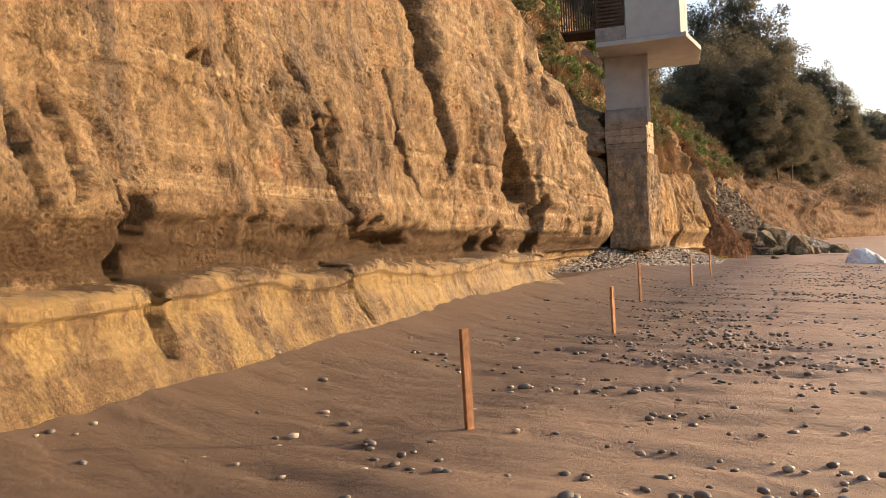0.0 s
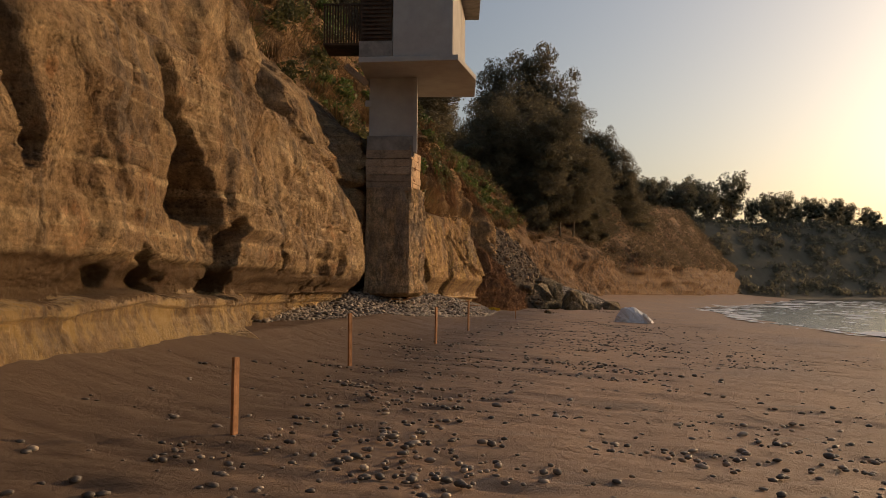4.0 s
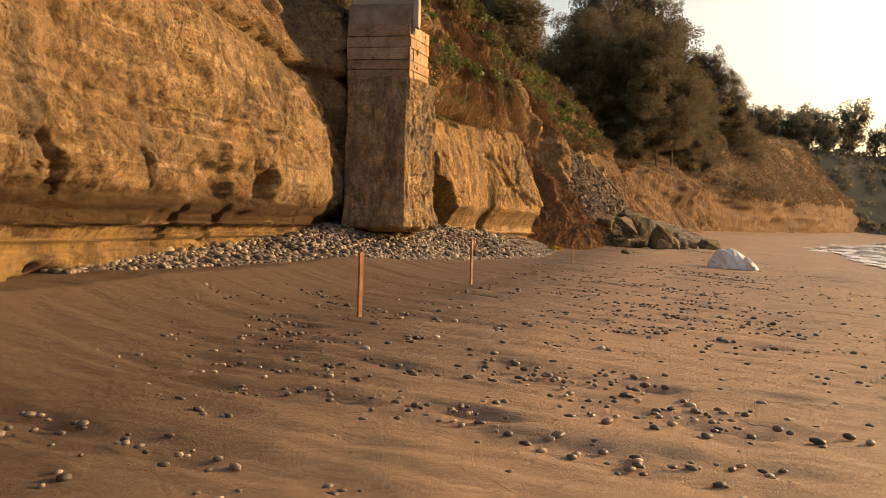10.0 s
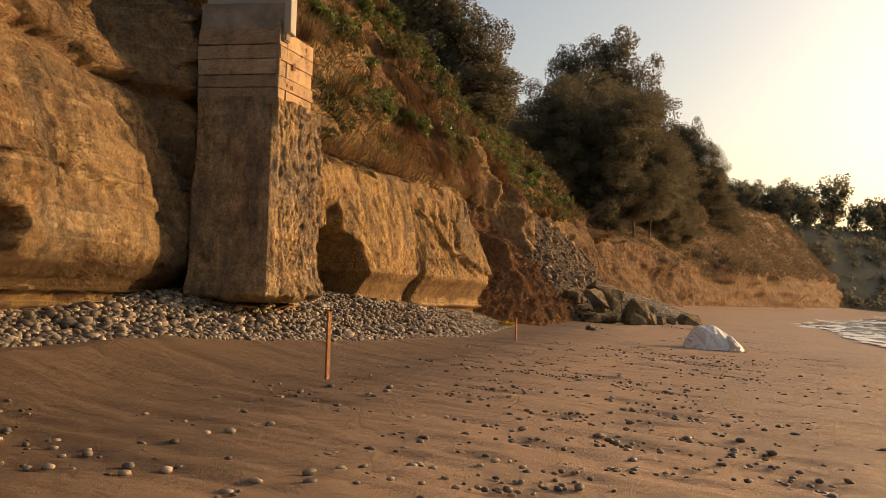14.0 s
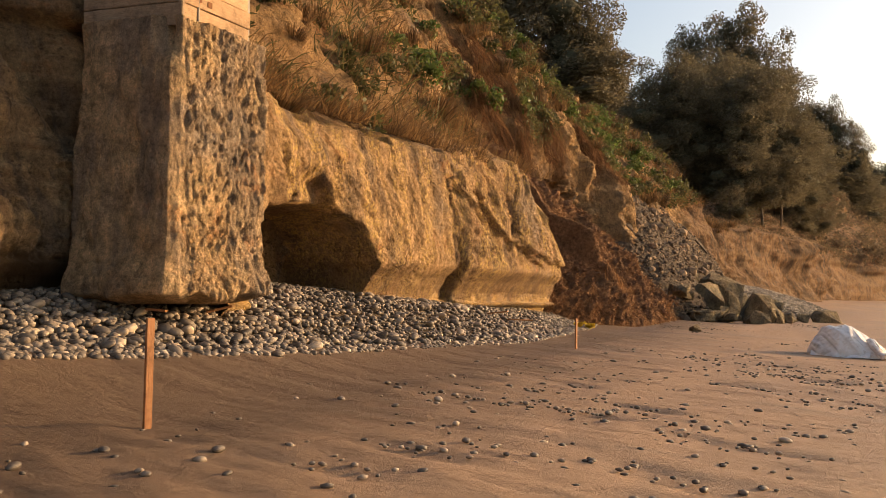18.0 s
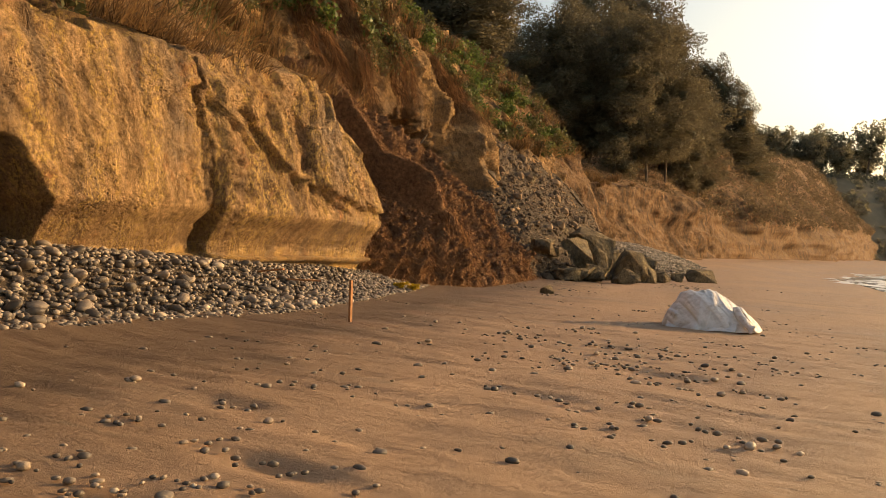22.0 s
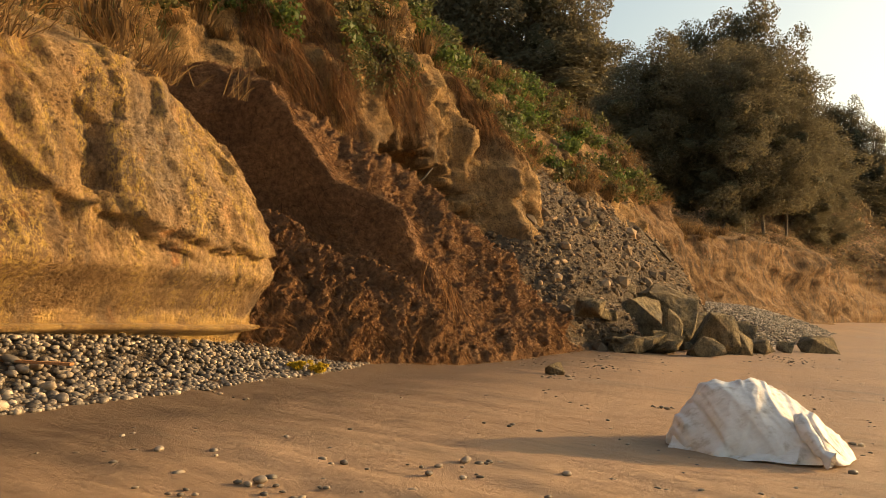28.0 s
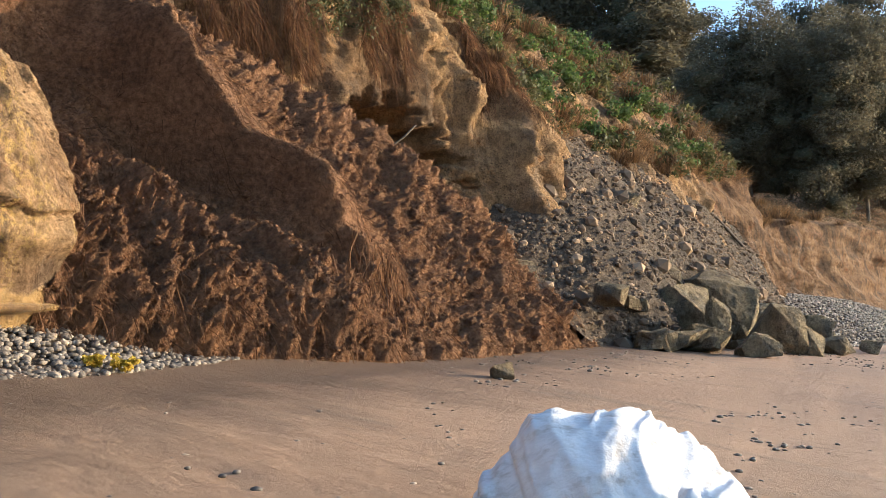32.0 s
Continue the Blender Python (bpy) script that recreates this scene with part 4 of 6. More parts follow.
# ---------------------------------------------------------------- landslide
lu, lv = np.linspace(0, 1, 330), np.linspace(0, 1, 300)
LU, LV = np.meshgrid(lu, lv, indexing="ij")
UK = (0, 0.2, 0.42, 0.52, 0.75, 1)
head = tuple(np.interp(LU, UK, t) for t in ((-4.0, -4.8, -4.0, -3.4, -1.6, 0.2), (57.4, 60.3, 63.2, 65.2, 69.5, 74), (6.0, 8.2, 7.7, 7.0, 5.9, 3.6)))
foot = tuple(np.interp(LU, UK, t) for t in ((-0.6, 1.0, 2.2, 2.6, 3.4, 4.1), (56.9, 59.4, 62.0, 63.6, 68, 73), (0.05, 0.05, 0.05, 0.05, 0.05, 0.05)))
LX = head[0] + (foot[0] - head[0]) * LV
LY = head[1] + (foot[1] - head[1]) * LV
LZ = head[2] + (foot[2] - head[2]) * LV
# trough with a smooth wall, sharp crest beside it, a second broad back
edge = np.interp(LV, (0, 0.15, 0.3, 0.45, 0.6, 0.75, 1), (0.32, 0.315, 0.34, 0.39, 0.435, 0.465, 0.48)) + 0.008 * vnoise(LV * 6, 0, 0, 3)
side = LU - edge
plane = step(-0.005, 0.01, side) * step(0.10, 0.05, side + 0.02 * vnoise(LV * 12, LU * 9, 0, 5)) * step(0.2, 0.35, LV) * step(0.82, 0.72, LV)
deep = step(-0.3, 0.25, LV) * step(0.98, 0.52, LV + 0.12 * vnoise(LU * 14, 0, 0, 6))
trough = -0.95 * np.clip(1 + (side - 0.02) / 0.42, 0, 1) * step(0.010, -0.03, side) * deep
gully = -1.6 * step(-0.44, -0.12, side + 0.05 * vnoise(LV * 5, LU * 5, 0, 4)) * step(0.012, -0.07, side) * deep
crest = 1.15 * step(-0.01, 0.008, side) * step(0.15, 0.0, side) * step(0.0, 0.2, LV) * step(0.85, 0.74, LV) * (0.8 + 0.35 * vnoise(LV * 7, 0, 0, 8))
brow2 = LU - np.interp(LV, (0, 0.2, 0.5, 0.95), (0.62, 0.69, 0.80, 0.87)) + 0.012 * vnoise(LV * 9, 0, 0, 10)
back2 = (0.55 * step(-0.20, 0.0, brow2) - 1.5 * step(-0.004, 0.05, brow2)) * step(0.0, 0.15, LV) * step(1.0, 0.85, LV)
apron = 0.55 * step(0.5, 0.78, LV) * step(1.0, 0.9, LV) * step(0.55, 0.35, LU) + 0.35 * (ridged(LU * 9, LV * 2.2, 0, 3, 139) - 0.3) * step(0.0, -0.08, side) * step(0.1, 0.3, LV) * step(0.8, 0.6, LV)
clod = (step(0.35, 0.7, LV) * step(0.56, 0.45, LU) + step(0.0, 0.10, side) * 0.9 + 0.6 * step(0.30, 0.15, LU) + 0.75) * (1 - 0.75 * plane)
lump = 0.12 * chips(LU * 22 + 2 * LV, LV * 7, 131, 1.0) + 0.08 * chips(LU * 70 + 6 * LV, LV * 18, 133, 1.0) + 0.07 * fbm(LU * 110 + 8 * LV, LV * 34, 0, 4, 135, 0.75)
strings = 0.11 * ridged(LU * 30 + 4 * LV, LV * 3.0, 0, 4, 137)
off = trough + crest + back2 + apron + (lump * clod + strings * clod) * step(1.0, 0.95, LV)
LX, LZ = LX + 0.72 * off + gully, LZ + 0.62 * off - 0.25 * step(0.93, 1.0, LV)
slide = grid("landslide", np.stack([LX, LY, LZ], -1), M_SLIDE)
tagged(slide, "slumped dark brown earth with roots at the cliff foot", "landslide", kind="structure")

# rubble slope beyond
ru, rv = np.linspace(0, 1, 260), np.linspace(0, 1, 190)
RU, RV = np.meshgrid(ru, rv, indexing="ij")
RY = 72.2 + 23 * RU
RX = np.interp(RY, (72, 75, 78, 84, 96), (-0.6, 0.3, 0.4, 1.0, 3.6)) * (1 - RV) + np.interp(RY, (73, 76, 82, 96), (4.2, 6.0, 7.6, 9.2)) * RV
RZ = np.interp(RY, (72, 75, 78, 84, 96), (2.4, 5.6, 7.9, 8.6, 8.8)) * (1 - RV) ** 1.05 - 0.15 + 0.5 * np.sin(np.pi * RV)
bl = (0.22 * fbm(RU * 7, RV * 4, 0, 3, 151) + 0.12 * chips(RU * 14, RV * 7, 152, 1.0) + 0.05 * chips(RU * 44, RV * 24, 154, 1.0) + 0.07 * fbm(RU * 60, RV * 36, 0, 3, 153)) * step(0, 0.08, RU)
rubble = grid("rubble_slope", np.stack([RX + 0.6 * bl, RY, RZ + 0.6 * bl], -1), M_RUBBLE)
tagged(rubble, "slope of loose grey rubble below the eroded bluff", "rubble", kind="structure")


# ---------------------------------------------------------------- pillar, planks, house
def pillar_obj():
    ys, zs = np.linspace(0, 1, 220), np.linspace(0.9, 5.35, 130)
    U, Z = np.meshgrid(ys, zs, indexing="ij")
    px = np.interp(U, (0, 0.05, 0.48, 0.52, 0.97, 1), (-5.0, -4.8, -3.12, -3.0, -2.58, -3.6))
    py = np.interp(U, (0, 0.05, 0.48, 0.52, 0.97, 1), (41.2, 38.55, 38.35, 38.5, 40.35, 41.6))
    nx = np.interp(U, (0, 0.45, 0.55, 1), (-0.15, -0.1, 0.95, 0.9))
    ny = np.interp(U, (0, 0.45, 0.55, 1), (-1, -1, -0.25, -0.2))
    flare = 0.14 * step(1.9, 1.35, Z)  - 0.05 * step(3, 5.2, Z)
    rightside = step(0.5, 0.56, U)
    d = flare + 0.07 * fbm(U * 7, Z * 0.9, 0, 4, 201) + 0.012 * fbm(U * 40, Z * 6, 0, 3, 203)
    d = d + rightside * (0.045 * chips(U * 44, Z * 4.6, 205, 1.0) + 0.03 * fbm(U * 70, Z * 8, 0, 3, 206, 0.65) - 0.05 * step(0.42, 0.2, cells(U * 75 + 2.0 * vnoise(U * 30, Z * 3, 0, 11), Z * 9 + 0.8 * vnoise(U * 22, Z * 4, 0, 12), 209)[0]) * step(-0.1, 0.4, vnoise(U * 20, Z * 2, 0, 8)))
    d = d - 0.30 * step(0.08, 0.0, np.abs(U - 0.46)) * step(4.6, 5.1, Z)
    fx_, fy_ = px + nx * d, py + ny * d
    k = step(1.28, 0.95, Z + 0.06 * vnoise(U * 12, 0, 0, 7))
    fx_, fy_ = fx_ + k * 0.9 * (-3.9 - fx_), fy_ + k * 0.9 * (40.3 - fy_)
    ob = grid("sandstone_pillar", np.stack([fx_, fy_, np.maximum(Z, 1.12)], -1), M_PILLAR)
    return tagged(ob, "pale pitted sandstone pillar under a plank crib", "rock pillar")


pillar_obj()


def plank_crib():
    crib = thing("plank_crib", (-3.1, 38.6, 5.2), "weathered plank crib with rusty stains on the rock pillar", "crib")
    rnd = random.Random(4)
    z = 0.0
    for k, h in enumerate((0.36, 0.27, 0.33, 0.30, 0.34)):
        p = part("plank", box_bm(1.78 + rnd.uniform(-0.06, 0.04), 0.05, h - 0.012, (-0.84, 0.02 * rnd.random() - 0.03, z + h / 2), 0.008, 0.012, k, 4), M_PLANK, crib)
        # sun-facing planks take the lighter, oranger copy
        q = part("plank", box_bm(0.05, 1.50 + rnd.uniform(-0.06, 0.04), h - 0.012, (0.02 * rnd.random() - 0.02, 0.74, z + h / 2), 0.008, 0.012, k + 9, 4), M_LITPLANK, crib, "knotty plank, painted paler and more orange as the sunlit side")
        q.rotation_euler = (0, 0, radians(-12))
        p.rotation_euler = (0, 0, radians(-2 + rnd.uniform(-0.8, 0.8)))
        z += h
    for u, w_, h_ in ((0.35, 0.05, 0.07), (0.62, 0.12, 0.16), (0.95, 0.05, 0.06), (0.55, 0.10, 0.09), (1.15, 0.06, 0.10)):
        kn = part("rust_stain", box_bm(0.01, w_, h_, (0.032, u, 0.35 + u * 0.95 - 0.4 * w_ * 10 * (u < 0.6)), 0.003), M_RUSTSTAIN, crib, "dark rust stain")
        kn.rotation_euler = (0, 0, radians(-12))
    # dark-coloured box that stands for the shade behind the planks
    part("fill", box_bm(1.6, 1.3, 1.5, (-0.86, 0.75, 0.78), 0.03), M_DARKWOOD, crib, "dark box standing in for the shade inside the crib")
    part("corner_post", box_bm(0.07, 0.07, 1.78, (0.0, -0.02, 0.88), 0.01), M_PLANK, crib)
    return crib


plank_crib()


def prism(outline, z0, z1, bevel=0.012):
    bm = bmesh.new()
    low = [bm.verts.new((x, y, z0)) for x, y in outline]
    top = [bm.verts.new((x, y, z1)) for x, y in outline]
    k = len(outline)
    bm.faces.new(low[::-1]), bm.faces.new(top)
    for i in range(k):
        bm.faces.new((low[i], low[(i + 1) % k], top[(i + 1) % k], top[i]))
    bmesh.ops.bevel(bm, geom=bm.edges[:], offset=bevel, segments=1, affect="EDGES")
    return bm


def beach_house():
    h = thing("beach_house", (-2.9, 38.5, 6.65), "white stucco beach house cantilevered over the cliff on a tall wall", "house")
    part("wall", box_bm(1.75, 0.22, 2.5, (-0.95, 0.35, 1.74), 0.01), M_WHITE, h, "shaded white stucco wall")
    part("wall", box_bm(0.14, 0.4, 2.92, (-0.03, 0.3, 1.53), 0.01), M_WHITE, h, "sunlit white stucco wall edge")
    part("base_wall", box_bm(1.85, 0.3, 0.8, (-0.98, 0.28, 0.30), 0.03, 0.03, 3, 4), M_CONCRETE, h, "rough stained masonry base")
    part("floor_slab", prism(((-2.0, -2.0), (1.62, -2.4), (2.32, 0.6), (2.32, 3.6), (-2.0, 3.6)), 3.0, 3.2), M_WHITE, h, "projecting white slab")
    part("upper_wall", prism(((-0.75, -2.05), (1.42, -2.3), (1.45, -2.05), (-0.75, -1.8)), 3.21, 6.4), M_WHITE, h)
    part("upper_wall", prism(((1.25, -2.02), (1.45, -2.02), (1.72, 1.2), (1.52, 1.3)), 3.21, 6.4), M_WHITE, h)
    # hidden wall, added only to keep the sun off the alcove beside the pillar
    part("side_wall", prism(((-0.10, 0.4), (-1.7, 5.0), (-1.95, 4.9), (-0.35, 0.4)), -1.7, 2.99), M_CONCRETE, h, "unseen concrete wall added to cast shade on the alcove")
    part("upper_wall", prism(((1.53, 1.31), (1.73, 1.21), (1.9, 3.5), (1.7, 3.5)), 3.21, 6.4), M_WHITE, h)
    part("upper_wall", prism(((-2.0, 3.3), (1.69, 3.3), (1.69, 3.5), (-2.0, 3.5)), 3.21, 6.4), M_WHITE, h)
    part("roof", prism(((-2.1, -2.3), (1.6, -2.6), (2.5, 1.2), (2.5, 3.8), (-2.1, 3.8)), 6.41, 6.6), M_CONCRETE, h, "flat grey roof slab")
    part("parapet", prism(((-2.0, -1.95), (-0.76, -2.05), (-0.76, -1.85), (-2.0, -1.75)), 3.21, 3.8), M_CONCRETE, h, "grey concrete parapet")
    louvre = part("louvre_frame", prism(((-1.95, -1.88), (-0.8, -1.98), (-0.8, -1.93), (-1.95, -1.83)), 3.81, 5.5), M_DARKWOOD, h, "dark timber louvre")
    for k in range(10):
        part("slat", box_bm(1.05, 0.05, 0.07, (-1.36, -1.98, 3.93 + k * 0.155), 0.006), M_DARKWOOD, louvre)
    deck = part("deck", box_bm(1.6, 1.6, 0.1, (-2.8, 0.6, 4.2), 0.01), M_DARKWOOD, h, "dark timber deck")
    for k in range(15):
        part("baluster", box_bm(0.06, 0.03, 1.55, (-3.55 + k * 0.105, -0.18, 5.0), 0.005), M_DARKWOOD, deck)
    part("handrail", box_bm(1.65, 0.08, 0.07, (-2.8, -0.18, 5.75), 0.01), M_DARKWOOD, deck)
    beam = part("beam", box_bm(1.1, 0.16, 0.24, (0, 0, 0), 0.015, 0.01, 2, 3), M_PLANK, h, "sunlit pale timber beam")
    beam.matrix_local = pose(-2.3, -0.15, 3.0, 0, 40, 8)
    part("junction_box", box_bm(0.24, 0.1, 0.24, (-1.85, 0.12, 1.95), 0.02), M_WHITE, h, "small pale wall box")
    return h


beach_house()


# ---------------------------------------------------------------- stakes
def stake(x, y, height, lean_x, lean_y, turn, label):
    z = float(ground_z(np.array(x), np.array(y)))
    s = thing("marker_stake", (x, y, z), label, "stake", "row of marker stakes")
    bm = box_bm(0.075, 0.038, height + 0.25, (0, 0, (height - 0.25) / 2), 0.004, 0.004, x, 2)
    part("shaft", bm, M_STAKE, s)
    s.rotation_euler = (radians(lean_x), radians(lean_y), radians(turn))
    return s


STAKES = ((-4.07, 6.61, 0.80, 0, -1, 52), (-3.36, 13.85, 0.74, 0, 0.5, 60), (-3.13, 20.87, 0.92, 1, -1, 48), (-1.78, 27.5, 0.93, 0, 1, 56), (-0.875, 34.65, 1.02, 0, 0.5, 62), (1.60, 48.23, 0.74, 0, 1, 74))
for n, (x, y, h, la, lb, tn) in enumerate(STAKES):
    stake(x, y, h, la, lb, tn, "reddish wooden marker stake driven into the sand")


# ---------------------------------------------------------------- big bag
def white_bag():
    n, m = 150, 90
    s, a = np.linspace(-1, 1, n), np.linspace(0, np.pi, m)
    S, A = np.meshgrid(s, a, indexing="ij")
    hs = np.interp(S, (-1, -0.93, -0.78, -0.58, -0.40, -0.08, 0.14, 0.32, 0.52, 0.74, 0.88, 1), (0.04, 0.22, 0.60, 0.86, 0.97, 1.0, 0.90, 0.72, 0.52, 0.38, 0.22, 0.02))
    ws = np.interp(S, (-1, -0.9, -0.6, -0.1, 0.4, 0.75, 0.92, 1), (0.12, 0.42, 0.68, 0.78, 0.68, 0.50, 0.34, 0.16))
    X = 1.08 * S
    Yy = -ws * np.sign(np.cos(A)) * np.abs(np.cos(A)) ** 0.75
    Zz = 0.86 * hs * np.sin(A) ** 0.85
    q = S + 0.50 * A + 0.10 * vnoise(S * 1.6, A * 1.2, 0, 304)
    long_ = S - 0.8 * A
    sharp = 1 - 2 * np.abs(vnoise(q * 4.2, long_ * 0.5, 0, 301))
    fine_ = 1 - 2 * np.abs(vnoise(q * 10.5, long_ * 0.8, 0, 302))
    fold = 0.052 * sharp + 0.040 * fine_ * (0.5 + 0.5 * vnoise(S * 2, A * 2, 0, 305)) + 0.05 * chips(q * 1.6, long_ * 0.8, 303, 1.0) + 0.006 * fbm(S * 16, A * 12, 0, 2, 306)
    k = 1.25 * fold * step(0.0, 0.3, A) * step(np.pi, np.pi - 0.5, A) * step(0.0, 0.3, hs)
    X, Yy, Zz = X + 0.2 * k * S, Yy * (1 + 1.1 * k), Zz * (1 + 0.75 * k)
    # twisted neck falling towards the front, loose flap at the foot
    neck = step(0.10, 0.0, np.abs(S - 0.62 - 0.22 * (np.pi / 2 - A))) * step(2.2, 1.5, A)
    Zz = Zz + 0.09 * neck * np.sin(A)
    Yy = Yy - 0.10 * neck - 0.16 * step(0.35, 0.0, A) * step(0.9, 0.2, np.abs(S)) * (0.6 + 0.4 * vnoise(S * 5, 0, 0, 9))
    ob = grid("white_bag", np.stack([X, Yy, Zz], -1), M_BAG, flip=True)
    z = float(ground_z(np.array(8.35), np.array(53.75)))
    ob.matrix_world = pose(8.52, 53.75, z - 0.02, 0, 0, -20)
    tagged(ob, "large slumped white woven sack lying on the sand", "bag")
    tm, tn = np.meshgrid(np.linspace(0, 1, 40), np.linspace(0, 2 * np.pi, 20), indexing="ij")
    rad = np.interp(tm, (0, 0.15, 0.6, 0.8, 1), (0.02, 0.10, 0.085, 0.05, 0.12)) * (1 + 0.25 * ridged(tn * 1.3, tm * 2, 0, 2, 311))
    neck_ = grid("tied_neck", np.stack([0.52 + 0.48 * tm + 0.3 * rad * np.sin(tn), -0.34 - 0.36 * tm + rad * np.cos(tn), np.maximum(0.01, 0.46 * (1 - tm) ** 1.1 + 0.05 + rad * np.sin(tn))], -1), M_BAG)
    neck_.parent = ob
    fm, fn = np.meshgrid(np.linspace(0, 1, 40), np.linspace(0, 1, 24), indexing="ij")
    hem = grid("loose_hem", np.stack([-0.85 + 1.5 * fm, -0.60 - 0.22 * fn - 0.10 * np.sin(3 * fm) + 0.03 * ridged(fm * 6, fn, 0, 2, 313), 0.16 * (1 - fn) ** 2 + 0.012 + 0.03 * np.abs(vnoise(fm * 9, fn * 2, 0, 5))], -1), M_BAG, flip=True)
    hem.parent = ob
    return ob


white_bag()


# ---------------------------------------------------------------- stones
def pebble_shape(seed):
    bm = bmesh.new()
    bmesh.ops.create_icosphere(bm, subdivisions=2, radius=0.5)
    for v in bm.verts:
        v.co *= 1 + 0.16 * noise.noise(v.co * 1.7 + Vector((seed * 3.1, 0, 0)))
    v = np.array([x.co[:] for x in bm.verts])
    f = np.array([[x.index for x in q.verts] for q in bm.faces])
    bm.free()
    return v, f


def pebble_low(seed):
    bm = bmesh.new()
    bmesh.ops.create_icosphere(bm, subdivisions=1, radius=0.55)
    for v in bm.verts:
        v.co *= 1 + 0.14 * noise.noise(v.co * 1.7 + Vector((seed * 3.1, 0, 0)))
    v = np.array([x.co[:] for x in bm.verts])
    f = np.array([[x.index for x in q.verts] for q in bm.faces])
    bm.free()
    return v, f


SHAPES = [pebble_shape(k) for k in range(6)]
LOWS = [pebble_low(k) for k in range(6)]


def turns(rng, n, tilt):
    rz, rx = rng.uniform(0, 2 * np.pi, n), rng.normal(0, tilt, n)
    c, s, cx, sx_ = np.cos(rz), np.sin(rz), np.cos(rx), np.sin(rx)
    R = np.zeros((n, 3, 3))
    R[:, 0, 0], R[:, 0, 1], R[:, 0, 2] = c, -s * cx, s * sx_
    R[:, 1, 0], R[:, 1, 1], R[:, 1, 2] = s, c * cx, -c * sx_
    R[:, 2, 1], R[:, 2, 2] = sx_, cx
    return R


def scatter(name, places, sizes, flat, rng, mat, shapes, tilt=0.2, smooth=True):
    """One mesh of many stones."""
    vs, fs, base = [], [], 0
    n = len(places)
    R = turns(rng, n, tilt)
    sc = np.stack([sizes * rng.uniform(0.9, 1.35, n), sizes * rng.uniform(0.7, 1.0, n), sizes * rng.uniform(*flat, n)], -1)
    for k, (v, f) in enumerate(shapes):
        idx = np.arange(k, n, len(shapes))
        w = np.einsum("nij,nvj->nvi", R[idx], v[None] * sc[idx][:, None]) + places[idx][:, None]
        vs.append(w.reshape(-1, 3))
        fs.append((f[None] + (base + np.arange(len(idx)) * len(v))[:, None, None]).reshape(-1, 3))
        base += len(idx) * len(v)
    me = raw_mesh(name, np.concatenate(vs), np.concatenate(fs), smooth)
    me.materials.append(mat)
    return new(name, me)


def bank_height(x, y):
    """Height of the cobble bank over the sand, 0 outside it."""
    edge = np.interp(y, (27, 29, 33, 40, 46, 49, 52, 58, 61), (-6.2, -5.6, -4.6, -2.2, -0.7, 0.2, 0.4, 1.0, 0.9))
    wall = np.interp(y, (27, 33, 37, 40, 44, 50, 57, 61), (-6.6, -6.2, -5.6, -5.0, -4.4, -2.6, -0.6, 0.2))
    t = np.clip((edge - x) / np.maximum(edge - wall, 0.2), 0, 1.4)
    peak = np.interp(y, (27, 30, 36, 40, 43, 47, 52, 58, 61), (0.05, 0.28, 0.55, 0.85, 1.0, 0.78, 0.42, 0.18, 0.03))
    return np.where(x < edge, peak * step(0, 1.0, t), 0), edge, wall


rng = np.random.default_rng(7)
by_ = rng.uniform(27, 60.8, 13000)
_, be, bw = bank_height(0 * by_, by_)
bx_ = bw - 0.6 + (be - bw + 0.6 + 0.15) * rng.uniform(0, 1, len(by_)) ** 0.85
bh, _, _ = bank_height(bx_, by_)
bz_ = ground_z(bx_, by_) + bh
size = 0.05 + 0.10 * rng.beta(1.6, 3.2, len(by_)) + 0.03 * step(46, 40, by_)
cob = scatter("cobble_bank", np.stack([bx_, by_, bz_ + 0.1 * size], -1), size * 1.12, (0.5, 0.75), rng, M_STONE, LOWS, 0.45)
tagged(cob, "bank of rounded grey beach cobbles heaped against the cliff", "cobbles", kind="stuff")
# bed below the cobbles
q = np.linspace(0, 1, 30)
qy = np.linspace(27, 61, 180)
QY, Q = np.meshgrid(qy, q, indexing="ij")
_, qe, qw = bank_height(0 * QY, QY)
QX = qw - 2.5 + (qe - qw + 2.5) * Q
qh, _, _ = bank_height(QX, QY)
bed = grid("cobble_bed", np.stack([QX, QY, ground_z(QX, QY) + qh - 0.03], -1), M_RUBBLE, flip=True)
tagged(bed, "dark packed gravel under the cobbles", "gravel", kind="structure")

# pebbles strewn over the sand
own = np.repeat(np.arange(len(cx_)), cn_)
au, aw = rng.normal(0, 0.30, len(own)) * (0.5 + 0.10 * cn_[own]), rng.normal(0, 0.13, len(own))
px_, py_ = cx_[own] + 0.95 * au + 0.31 * aw, cy_[own] - 0.31 * au + 0.95 * aw
ly2 = rng.uniform(1, 80, 700)
px_, py_ = np.append(px_, stake_line(ly2) + rng.gamma(3.2, 2.2, 700) - 2.4), np.append(py_, ly2)
psz = 0.036 + 0.085 * rng.beta(1.2, 3.4, len(px_))
peb = scatter("beach_pebbles", np.stack([px_, py_, ground_z(px_, py_) - 0.004], -1), psz * 1.08, (0.4, 0.62), rng, M_STONE, LOWS, 0.12)
tagged(peb, "rounded grey pebbles half buried and strewn over damp sand", "pebbles", kind="stuff")


